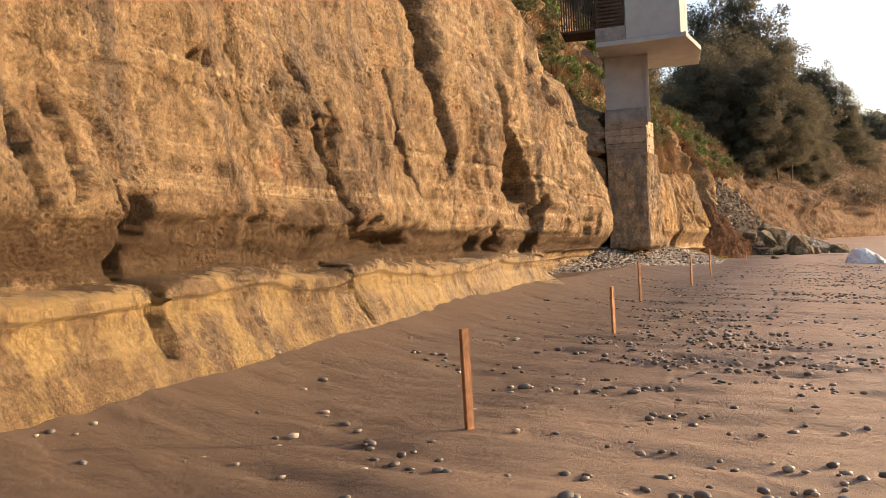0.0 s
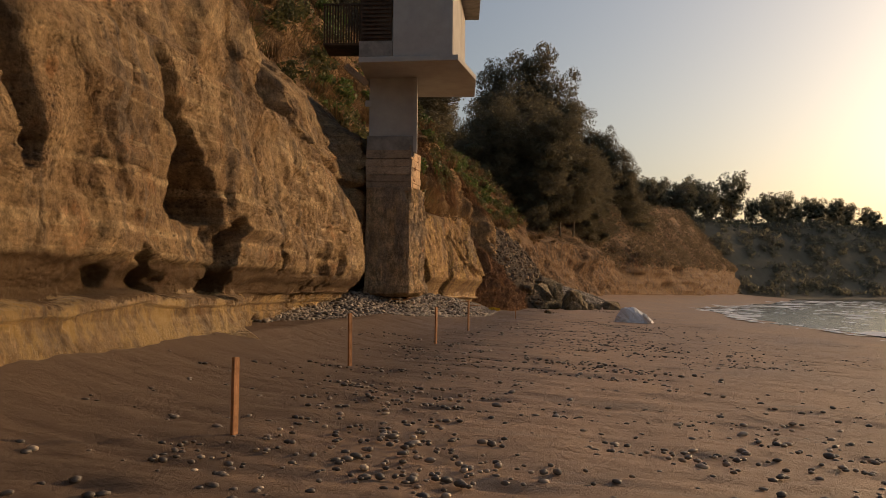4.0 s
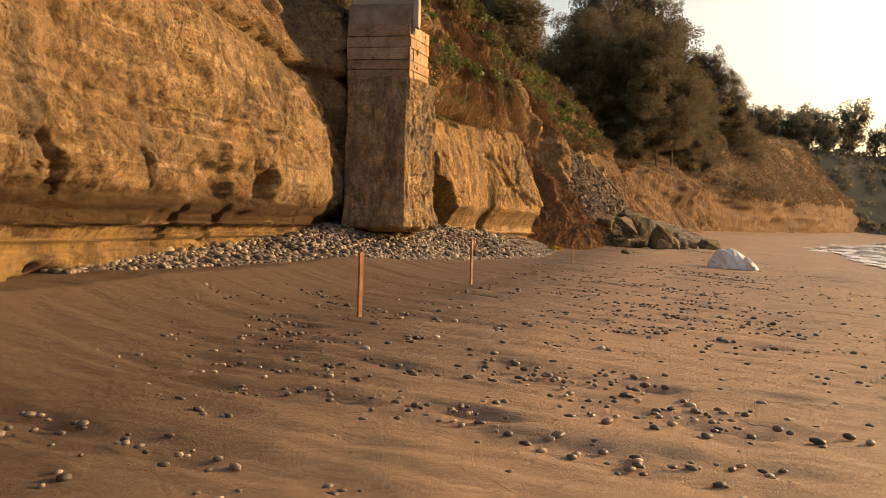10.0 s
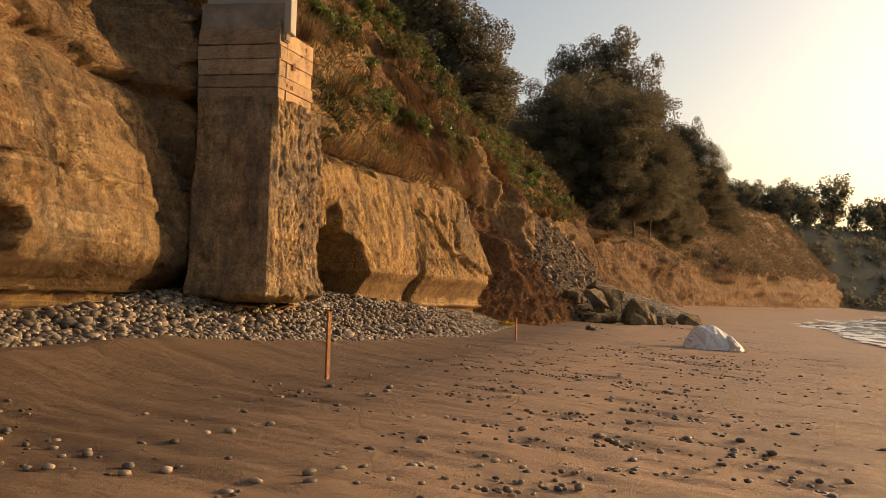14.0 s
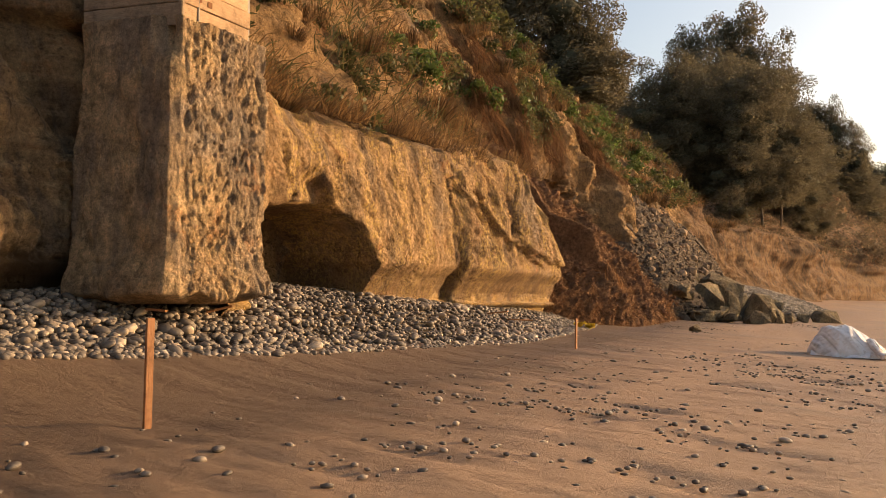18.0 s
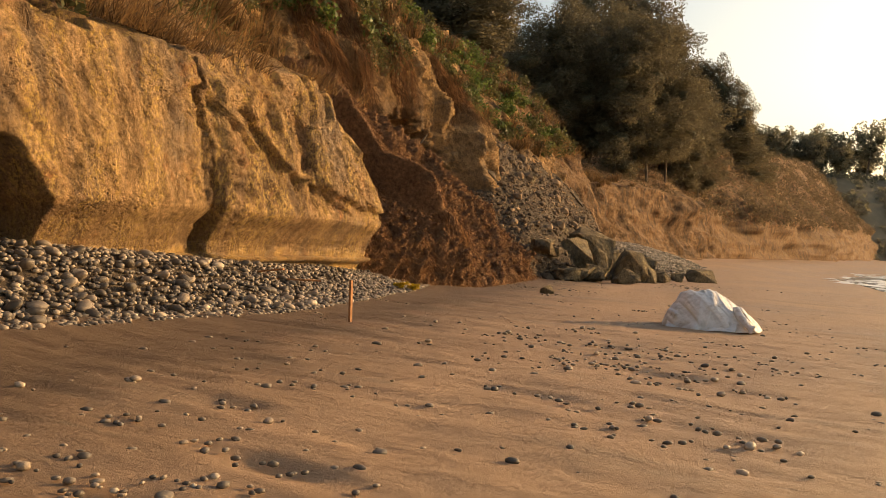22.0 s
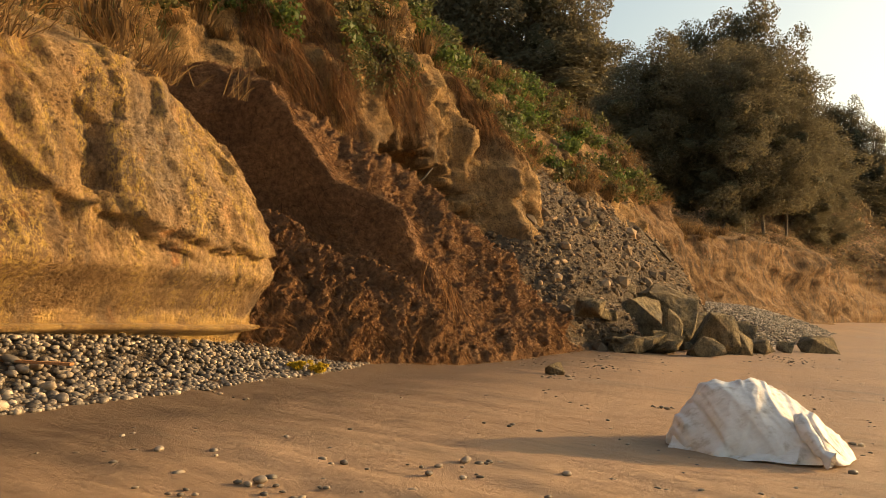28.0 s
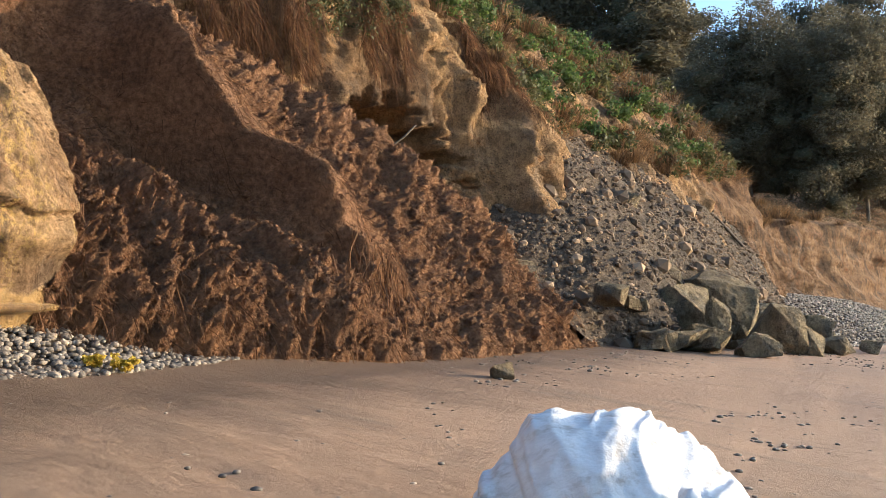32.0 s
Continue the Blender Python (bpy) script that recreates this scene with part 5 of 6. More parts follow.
# ---------------------------------------------------------------- boulders
def boulder(x, y, sx_, sy_, sz_, rz, seed, label="angular grey-green boulder fallen at the cliff foot", z=None, fine=3):
    """A broken block: the hull of a few corners, roughened."""
    rnd = random.Random(seed)
    bm = bmesh.new()
    for k in range(13):
        v = Vector((rnd.uniform(-1, 1), rnd.uniform(-1, 1), rnd.uniform(-1, 1)))
        v = v / max(abs(c) for c in v) * rnd.uniform(0.86, 1.0)
        bm.verts.new((v.x * 0.5, v.y * 0.5, v.z * 0.5 + 0.5))
    out = bmesh.ops.convex_hull(bm, input=bm.verts[:])
    bmesh.ops.delete(bm, geom=list({g for g in out["geom_interior"] + out["geom_unused"] if isinstance(g, bmesh.types.BMVert)}), context="VERTS")
    bmesh.ops.scale(bm, vec=(sx_ * 1.25, sy_ * 1.25, sz_ * 1.15), verts=bm.verts)
    bmesh.ops.triangulate(bm, faces=bm.faces[:])
    for k in range(fine):
        long_ = [e for e in bm.edges if e.calc_length() > 0.07 * max(sx_, sy_, sz_)]
        bmesh.ops.subdivide_edges(bm, edges=long_, cuts=1)
        bmesh.ops.triangulate(bm, faces=bm.faces[:])
    size_ = (sx_ * sy_ * sz_) ** (1 / 3)
    for v in bm.verts:
        p = v.co / size_
        v.co += size_ * (Vector(noise.noise_vector(p * 2.2 + Vector((seed, 0, 0)))) * 0.04 + Vector(noise.noise_vector(p * 6.5 + Vector((seed, 4, 0)))) * 0.02 + Vector(noise.noise_vector(p * 15.0 + Vector((seed, 9, 0)))) * 0.008)
    for f in bm.faces:
        f.smooth = False
    ob = part("boulder", bm, M_BOULDER)
    if z is None:
        z = float(ground_z(np.array(x), np.array(y))) - 0.12 * sz_
    ob.matrix_world = pose(x, y, z, rnd.uniform(-8, 8), rnd.uniform(-8, 8), rz)
    return tagged(ob, label, "boulder", "fallen boulders")


boulder(6.6, 80.3, 2.1, 1.9, 2.7, 8, 201, "tall dark boulder standing among the fallen rocks")
boulder(6.75, 76.0, 0.7, 0.8, 1.75, 12, 202, "narrow upright grey boulder leaning on darker rocks")
boulder(6.45, 75.7, 1.15, 0.9, 0.85, 40, 203)
boulder(4.95, 77.4, 2.3, 1.8, 2.05, 15, 204, "broad pale grey-green boulder at the rubble foot")
boulder(8.2, 79.0, 1.45, 1.3, 1.6, 30, 205)
boulder(9.1, 79.4, 1.15, 0.95, 1.0, 10, 206)
boulder(8.0, 75.3, 1.05, 0.85, 0.75, 20, 207)
boulder(9.6, 83.0, 1.1, 1.0, 1.3, 50, 208)
boulder(10.2, 82.0, 1.2, 0.9, 0.6, 0, 209)
boulder(11.4, 84.0, 0.7, 0.6, 0.5, 70, 210)
boulder(2.9, 77.2, 2.1, 1.7, 2.1, 25, 211, z=0.4)
boulder(3.3, 78.2, 1.7, 1.4, 1.1, 5, 212, "pale slab resting high on the rubble", 2.45)
boulder(3.9, 75.2, 1.3, 1.1, 1.2, 60, 213, z=0.2)
boulder(1.9, 76.4, 1.5, 1.2, 1.3, 35, 214, z=1.5)
boulder(4.6, 79.6, 1.6, 1.4, 1.2, 80, 215, z=1.7)
boulder(2.7, 80.5, 1.4, 1.2, 1.3, 15, 216, "pale slab resting high on the rubble", 4.1)
boulder(7.4, 82.4, 1.6, 1.3, 1.5, 15, 217)
boulder(13.2, 86.3, 2.0, 1.3, 0.72, 5, 218, "flat dark boulder alone on the sand")
boulder(4.62, 62.3, 0.34, 0.28, 0.28, 30, 219, "small broken brown rock lying on the sand")
rb = random.Random(11)
for k in range(55):
    y = rb.uniform(72, 87)
    t = rb.random()
    x = np.interp(y, (72, 75, 80, 87), (4.0, 6.2, 7.8, 9.8)) - 3.0 * t * t + rb.uniform(-0.3, 0.5)
    h_ = float(np.interp(x, (-1, 8), (5.0, 0.0))) * 0.55 if t > 0.5 else None
    s_ = rb.uniform(0.25, 0.85)
    boulder(x, y, s_ * rb.uniform(1.0, 1.6), s_ * rb.uniform(0.9, 1.3), s_ * rb.uniform(0.6, 1.0), rb.uniform(0, 180), 300 + k, z=h_, fine=2)


# ---------------------------------------------------------------- trees
def leaf_cloud(rng, centres, radii, count, size, flat=0.8, inner=0.2):
    """Small leaf blades round the centres, as arrays of triangles pairs."""
    k = rng.choice(len(centres), count, p=radii**2 / np.sum(radii**2))
    d = rng.normal(0, 1, (count, 3))
    d /= np.linalg.norm(d, axis=1, keepdims=True)
    rr = rng.uniform(inner, 1.0, count) ** 0.6
    p = centres[k] + d * (radii[k] * rr)[:, None] * np.array([1, 1, flat])
    out_ = d + rng.normal(0, 0.7, (count, 3)) + np.array([0, 0, 0.25])
    a = np.cross(out_, rng.normal(0, 1, (count, 3)))
    a /= np.linalg.norm(a, axis=1, keepdims=True) + 1e-9
    b = np.cross(out_, a)
    b /= np.linalg.norm(b, axis=1, keepdims=True) + 1e-9
    s = size * rng.uniform(0.6, 1.4, count)[:, None]
    q = np.stack([p - a * s - b * s * 0.28, p - a * s * 0.2 + b * s * 0.5, p + a * s, p - a * s * 0.1 - b * s * 0.5], 1)
    return q.reshape(-1, 3), np.arange(count * 4).reshape(-1, 4)


def lobe_cores(rng, centres, radii, flat, shrink=0.52):
    """Dense ragged hearts of the leaf masses, so that a crown closes with small leaves."""
    bm = bmesh.new()
    bmesh.ops.create_icosphere(bm, subdivisions=2, radius=1.0)
    v0 = np.array([x.co[:] for x in bm.verts])
    f0 = np.array([[x.index for x in q.verts] for q in bm.faces])
    bm.free()
    rough_ = 1 + 0.16 * rng.normal(0, 1, (len(centres), len(v0)))
    v = centres[:, None] + v0[None] * (radii[:, None] * shrink * np.clip(rough_, 0.5, 1.35))[..., None] * np.array([1, 1, flat])
    f = f0[None] + (np.arange(len(centres)) * len(v0))[:, None, None]
    return v.reshape(-1, 3), f.reshape(-1, 3)


def limb(path, r0, r1, seg=7):
    vs, fs = [], []
    for i, p in enumerate(path):
        t = i / (len(path) - 1)
        r = r0 + (r1 - r0) * t
        for s in range(seg):
            an = 2 * math.pi * s / seg
            vs.append((p[0] + r * math.cos(an), p[1] + r * math.sin(an), p[2]))
    for i in range(len(path) - 1):
        for s in range(seg):
            a0, a1 = i * seg + s, i * seg + (s + 1) % seg
            fs.append((a0, a1, a1 + seg, a0 + seg))
    return np.array(vs), np.array(fs)


def tree_meshes(seed, h, spread, leaves, leaf, mat, low=0.25, girth=0.022, lobes=40):
    rng = np.random.default_rng(seed)
    rnd = random.Random(seed)
    vs, fs, base = [], [], 0
    lean = (rnd.uniform(-0.08, 0.08) * (1 if girth > 0.01 else 2.2), rnd.uniform(-0.08, 0.08))
    trunk = [(lean[0] * h * t + 0.02 * h * math.sin(3 * t), lean[1] * h * t, h * t) for t in np.linspace(0, 0.90, 9)]
    v, f = limb(trunk, girth * h, 0.004 * h)
    vs.append(v), fs.append(f)
    base += len(v)
    cen, rad, heart = [], [], []
    for k in range(lobes):
        t = low + (0.95 - low) * (k + 0.6 * rnd.random()) / lobes
        girdle = max(0.12, 1 - (((t - low) / (1 - low) - 0.42) / 0.62) ** 2) ** 0.5
        out = spread * girdle * rnd.uniform(0.2, 0.8)
        an = k * 2.4 + rnd.uniform(-0.5, 0.5)
        a0 = np.array([lean[0] * h * t * 0.85, lean[1] * h * t * 0.85, h * t * 0.86])
        e = np.array([lean[0] * h * t + out * math.cos(an), lean[1] * h * t + out * math.sin(an), h * t])
        mid = (a0 + e) / 2 + np.array([0, 0, 0.02 * h])
        v, f = limb([a0, mid, e], 0.007 * h, 0.002 * h, 5)
        vs.append(v), fs.append(f + base)
        base += len(v)
        r = spread * rnd.uniform(0.34, 0.52) * (0.45 + 0.55 * girdle)
        cen.append(e)
        rad.append(r)
        heart.append(t < 0.80 and out < 0.62 * spread * girdle)
        for j in range(3):
            d = np.array([rnd.gauss(0, 1), rnd.gauss(0, 1), rnd.gauss(0, 0.8)])
            d /= np.linalg.norm(d)
            cen.append(e + d * r * 0.95)
            rad.append(r * rnd.uniform(0.35, 0.6))
            heart.append(False)
    cen, rad = np.array(cen), np.array(rad)
    wood = raw_mesh("trunk", np.concatenate(vs), np.concatenate(fs))
    wood.materials.append(M_BARK)
    v, f = leaf_cloud(rng, cen, rad * 1.05, leaves, leaf, 0.95, 0.35)
    q = np.concatenate([f[:, [0, 1, 2]], f[:, [0, 2, 3]]])
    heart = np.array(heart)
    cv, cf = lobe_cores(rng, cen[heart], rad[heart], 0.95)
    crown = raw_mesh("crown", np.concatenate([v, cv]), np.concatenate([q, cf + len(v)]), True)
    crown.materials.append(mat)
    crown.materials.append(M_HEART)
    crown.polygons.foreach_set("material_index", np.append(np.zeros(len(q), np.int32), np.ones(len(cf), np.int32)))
    return wood, crown


def tree(meshes, x, y, z, s, rz, label, group):
    t = thing("eucalyptus_tree", (x, y, z), label, "tree", group, rz)
    t.scale = (s, s, s)
    for nm, me in zip(("trunk", "crown"), meshes):
        o = new(nm, me)
        o.parent = t
    return t


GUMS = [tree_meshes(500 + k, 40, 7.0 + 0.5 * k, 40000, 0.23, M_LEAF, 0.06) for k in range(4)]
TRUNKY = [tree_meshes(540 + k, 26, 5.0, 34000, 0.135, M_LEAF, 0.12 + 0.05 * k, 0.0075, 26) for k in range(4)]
# x, y, height of the top, width
GROVE = ((13.2, 200, 57.5, 0.85), (7.4, 200, 54, 0.75), (18.6, 200, 51, 0.85), (22.6, 202, 45, 0.75), (26.0, 204, 37, 0.7), (31.5, 200, 38.0, 0.5), (35.2, 201, 33, 0.42), (7, 192, 45, 1.0),
         (14, 188, 42, 1.2), (22, 190, 33, 1.2), (-6.5, 152, 44, 0.8), (-12, 150, 50, 1.0), (-18, 152, 56, 1.1), (-24, 150, 56, 1.2), (-2.5, 155, 32, 0.7),
         (-4, 146, 28, 1.0), (-13, 142, 34, 1.2), (4, 160, 29, 1.0), (11, 172, 30, 1.1), (31, 196, 24, 0.9), (36, 206, 24, 0.7))
for k, (x, y, top, wide) in enumerate(GROVE):
    base = 9.0
    t = tree(GUMS[k % 4], x, y, base, (top - base) / 40, k * 67, "tall dark eucalyptus with a ragged dense crown", "eucalyptus grove on the bluff")
    t.scale = (wide * 1.2, wide * 1.2, (top - base) / 39)
for k, (x, y, top, wide) in enumerate(((9.6, 128, 26, 0.9), (11.8, 131, 28, 0.95), (13.8, 133, 25, 0.9), (16.2, 138, 24, 0.8), (19, 146, 22, 0.8), (22, 152, 19, 0.7), (7.4, 134, 30, 1.0), (4.5, 130, 29, 1.0), (1, 126, 26, 1.0))):
    t = tree(TRUNKY[k % 4], x, y, 8.4, 1, k * 83, "eucalyptus with bare pale trunk at the edge of the bank", "eucalyptus grove on the bluff")
    t.scale = (wide, wide, (top - 8.4) / 26)
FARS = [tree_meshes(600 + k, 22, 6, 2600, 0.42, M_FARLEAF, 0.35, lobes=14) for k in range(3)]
rf = random.Random(21)
for k in range(90):
    t = (k / 89) ** 1.7
    x = 64 + 640 * t + rf.uniform(-3, 3)
    y = 313 + 150 * t + 60 * math.sin(t * 3.0) + 50 + 25 * t + rf.uniform(-16, 10)
    s = rf.uniform(0.62, 0.92) * (1.4 if 94 < x < 122 and k % 2 else 1.0)
    tree(FARS[k % 3], x, y, 29 - 6 * t, s, rf.uniform(0, 360), "distant feathery tree on the headland ridge", "trees along the headland")


# ---------------------------------------------------------------- plants on the slope
def tuft_mesh(name, seed, blades, length, width, droop, mat, radius=0.3):
    rng = np.random.default_rng(seed)
    an = rng.uniform(0, 2 * np.pi, blades)
    r = radius * np.sqrt(rng.uniform(0, 1, blades))
    p = np.stack([r * np.cos(an), r * np.sin(an), 0 * r], -1)
    out = np.stack([np.cos(an), np.sin(an), 0 * an], -1) * rng.uniform(0.2, 1.3, blades)[:, None]
    L = length * rng.uniform(0.5, 1.2, blades)[:, None]
    up = np.array([0, 0, 1.0])
    m1 = p + (out * 0.4 + up * 0.7) * L
    m2 = p + (out * (0.7 + droop) + up * (1.0 - droop)) * L
    side = np.stack([-np.sin(an), np.cos(an), 0 * an], -1) * width
    v = np.stack([p - side, p + side, m1 + side * 0.8, m1 - side * 0.8, m2], 1).reshape(-1, 3)
    i = np.arange(blades)[:, None] * 5
    f = np.concatenate([i + [[0, 1, 2]], i + [[0, 2, 3]], i + [[3, 2, 4]]])
    me = raw_mesh(name, v, f, False)
    me.materials.append(mat)
    return me


def shrub_mesh(name, seed, leaves, size, mat, r=0.6):
    rng = np.random.default_rng(seed)
    cen = rng.normal(0, 1, (14, 3)) * np.array([0.45, 0.45, 0.22]) * r + np.array([0, 0, 0.3 * r])
    v, f = leaf_cloud(rng, cen, np.full(14, 0.38 * r), leaves, size)
    me = raw_mesh(name, v, f, False)
    me.materials.append(mat)
    return me


TUFTS = [tuft_mesh("dry_tuft", 700 + k, 170, 0.5, 0.010, 0.25 + 0.25 * k, M_DRY, 0.4) for k in range(3)]
SHRUBS = [shrub_mesh("green_shrub", 720 + k, 420, 0.075, M_GREEN) for k in range(2)]
OLIVES = [shrub_mesh("olive_shrub", 730 + k, 420, 0.07, M_OLIVE) for k in range(2)]


def plant(me, y, v, s, rnd, label, cat, group):
    p = hill_at(y, v)
    o = new(me.name.split(".")[0], me)
    o.matrix_world = pose(p.x, p.y, p.z - 0.03, rnd.uniform(-10, 10), rnd.uniform(0, 25), rnd.uniform(0, 360)) @ Matrix.Scale(s, 4)
    return tagged(o, label, cat, group)


rp = random.Random(33)
for k in range(290):
    y, v = rp.uniform(41, 120), rp.uniform(0.96, 1.95)
    plant(rp.choice(TUFTS), y, v, rp.uniform(0.7, 1.7), rp, "tuft of dry orange-brown grass hanging on the slope", "grass", "dry grass tufts on the slope")
for k in range(150):
    y, v = (rp.uniform(44, 95), rp.uniform(1.05, 1.95)) if k % 3 else (rp.uniform(66, 92), rp.uniform(1.5, 1.95))
    plant(rp.choice(SHRUBS), y, v, rp.uniform(0.7, 1.6), rp, "low bright green shrub on the slope", "shrub", "green shrubs on the slope")
for k in range(150):
    y, v = rp.uniform(41, 110), rp.uniform(0.98, 1.9)
    plant(rp.choice(OLIVES), y, v, rp.uniform(0.8, 1.9), rp, "dull olive shrub on the slope", "shrub", "olive shrubs on the slope")


def blades(name, roots, ways, width, mat, label, cat):
    """One mesh of many thin blades: from roots along ways, bending down."""
    n_ = len(roots)
    L = np.linalg.norm(ways, axis=1, keepdims=True)
    side = np.cross(ways / (L + 1e-9), rng.normal(0, 1, (n_, 3)))
    side *= width / (np.linalg.norm(side, axis=1, keepdims=True) + 1e-9)
    mid = roots + 0.55 * ways + rng.normal(0, 0.05, (n_, 3)) * L
    end = roots + ways - np.array([0, 0, 0.18]) * L
    v = np.stack([roots - side, roots + side, mid + 0.8 * side, mid - 0.8 * side, end], 1).reshape(-1, 3)
    i = np.arange(n_)[:, None] * 5
    f = np.concatenate([i + [[0, 1, 2]], i + [[0, 2, 3]], i + [[3, 2, 4]]])
    me = raw_mesh(name, v, f, False)
    me.materials.append(mat)
    return tagged(new(name, me), label, cat, kind="stuff")


def on_hill(y, v):
    i = np.clip(np.searchsorted(hy, y), 0, len(hy) - 1)
    j = np.clip(np.searchsorted(hv, v), 0, len(hv) - 1)
    return HP[i, j]


gy_ = rng.uniform(41, 110, 85000)
gv_ = rng.uniform(0.97, 1.98, 85000)
dense = vnoise(gy_ * 0.35, gv_ * 4, 0, 801) + 0.5 * vnoise(gy_ * 1.3, gv_ * 14, 0, 802) + 0.5 * step(1.25, 1.0, gv_)
ok = dense + 0.45 * step(58, 54, gy_) + rng.uniform(-0.4, 0.4, len(gy_)) > 0.5 + 0.9 * step(55, 57, gy_) * step(76, 72, gy_) * step(1.4, 1.25, gv_)
roots = on_hill(gy_[ok], gv_[ok]) + rng.normal(0, 0.06, (int(ok.sum()), 3))
ways = rng.normal(0, 0.24, roots.shape) + np.array([0.18, 0, 0.26])
blades("dry_grass", roots, ways * rng.uniform(0.5, 1.5, (len(roots), 1)), 0.012, M_DRY, "dry orange-brown grass matted over the upper slope", "grass")
wy_, wv_ = rng.uniform(41, 62, 16000), rng.uniform(0.98, 1.9, 16000)
ok = vnoise(wy_ * 0.4, wv_ * 5, 0, 805) + rng.uniform(-0.4, 0.4, 16000) > 0.25
roots = on_hill(wy_[ok], wv_[ok]) + rng.normal(0, 0.08, (int(ok.sum()), 3))
ways = rng.normal(0, 0.22, roots.shape) + np.array([0.16, 0, 0.34])
blades("olive_weeds", roots, ways * rng.uniform(0.5, 1.5, (len(roots), 1)), 0.016, M_OLIVE, "olive-green weeds growing through dry grass on the slope", "weeds")
ry_, rv_ = rng.uniform(62.5, 76, 30000), rng.uniform(0.80, 1.40, 30000)
ok = vnoise(ry_ * 0.6, 0, 0, 811) + 0.4 * vnoise(ry_ * 2.5, rv_ * 6, 0, 812) > 0.12
ry_, rv_ = ry_[ok], rv_[ok]
roots = on_hill(ry_, rv_) + np.array([0.12, 0, 0])
ways = rng.normal(0, 0.22, roots.shape) + np.array([0.16, 0, -0.55])
blades("hanging_roots", roots, ways * rng.uniform(0.3, 1.8, (len(roots), 1)), 0.008, M_ROOT, "tangle of dry brown roots hanging down the cut bank", "roots")
k_ = rng.integers(0, LX.shape[0], 15000), (rng.uniform(0.2, 0.99, 15000) * (LX.shape[1] - 1)).astype(int)
roots = np.stack([LX[k_], LY[k_], LZ[k_]], -1)
ways = rng.normal(0, 0.13, roots.shape) + np.array([0.16, -0.04, -0.20])
blades("slide_roots", roots, ways * rng.uniform(0.5, 1.7, (len(roots), 1)), 0.007, M_ROOT, "dry root ends sticking out of the slumped earth", "roots")


# grass along the brow of the golden bluff
ly_ = rng.uniform(41, 56.5, 9000)
lx_ = np.interp(ly_, [q_[0] for q_ in B_LINE], [q_[1] for q_ in B_LINE]) - rng.uniform(0.3, 2.2, 9000)
ok = vnoise(ly_ * 0.7, lx_, 0, 821) + rng.uniform(-0.5, 0.5, 9000) > 0.15
roots = np.stack([lx_, ly_, 5.15 + 0.25 * (-lx_ + np.interp(ly_, [q_[0] for q_ in B_LINE], [q_[1] for q_ in B_LINE]) - 0.3)], -1)[ok]
ways = rng.normal(0, 0.15, roots.shape) + np.array([0.16, 0, 0.34])
blades("brow_grass", roots, ways * rng.uniform(0.6, 1.8, (len(roots), 1)), 0.011, M_DRY, "dry grass leaning over the brow of the bluff", "grass")

# surf
fx1, fy1 = np.arange(0, 30, 0.16), np.arange(-30, 260, 0.32)
FX, FY = np.meshgrid(fx1, fy1, indexing="ij")
FXX = stake_line(FY) + 14.5 + FX
foamy = ridged(FX * 0.28 + 0.8 * vnoise(FY * 0.06, 0, 0, 5), FY * 0.03, 0, 2, 901) + 0.6 * fbm(FX * 1.3, FY * 0.7, 0, 4, 903) - 1.2 * step(4.0, 0.5, FX + 1.5 * vnoise(FY * 0.2, 0, 0, 905))
keepf = foamy > 0.55
idx = np.arange(FX.size).reshape(FX.shape)
cell = keepf[:-1, :-1] & keepf[1:, :-1] & keepf[:-1, 1:] & keepf[1:, 1:]
fq = np.stack([idx[:-1, :-1], idx[1:, :-1], idx[1:, 1:], idx[:-1, 1:]], -1)[cell]
surf_me = raw_mesh("surf", np.stack([FXX, FY, np.maximum(ground_z(FXX, FY), -1.0) + 0.06 + 0.05 * np.maximum(0, foamy - 0.8)], -1).reshape(-1, 3), fq)
surf_me.materials.append(M_FOAM)
tagged(new("surf", surf_me), "white foam of small waves running up the beach", "foam", kind="stuff")


# brush on the far slopes and woods on the headland
def clumps(name, centres, radii, count, size, mat, label):
    v, f = leaf_cloud(rng, centres, radii, count, size, 0.7)
    me = raw_mesh(name, v, f, False)
    me.materials.append(mat)
    return tagged(new(name, me), label, "brush", kind="stuff")


qy_, qv_ = 90 + 110 * rng.uniform(0, 1, 2600) ** 1.4, rng.uniform(0.3, 2.05, 2600)
ok = vnoise(qy_ * 0.16, qv_ * 2.2, 0, 841) + 1.5 * (qv_ - 1.1) > 0.3
qy_, qv_ = qy_[ok], qv_[ok]
clumps("coastal_brush", on_hill(qy_, qv_), rng.uniform(0.35, 1.0, len(qy_)), 60000, 0.075, M_BRUSHLEAF, "dry brown brush covering the coastal slope")
qy_, qv_ = rng.uniform(150, 330, 1600), rng.uniform(0.9, 2.2, 1600)
clumps("far_brush", on_hill(qy_, qv_), rng.uniform(0.8, 2.2, 1600), 60000, 0.22, M_BRUSHLEAF, "dark brush on the distant slope")
ti_, vi_ = rng.integers(0, 160, 2600), rng.integers(3, 24, 2600)
hp_ = np.stack([fxx, fyy, fzz], -1)[ti_, vi_]
clumps("headland_woods", hp_, rng.uniform(2.0, 4.6, 2600), 80000, 0.85, M_FARLEAF, "woods over the distant headland, haze painted into the leaf colour")

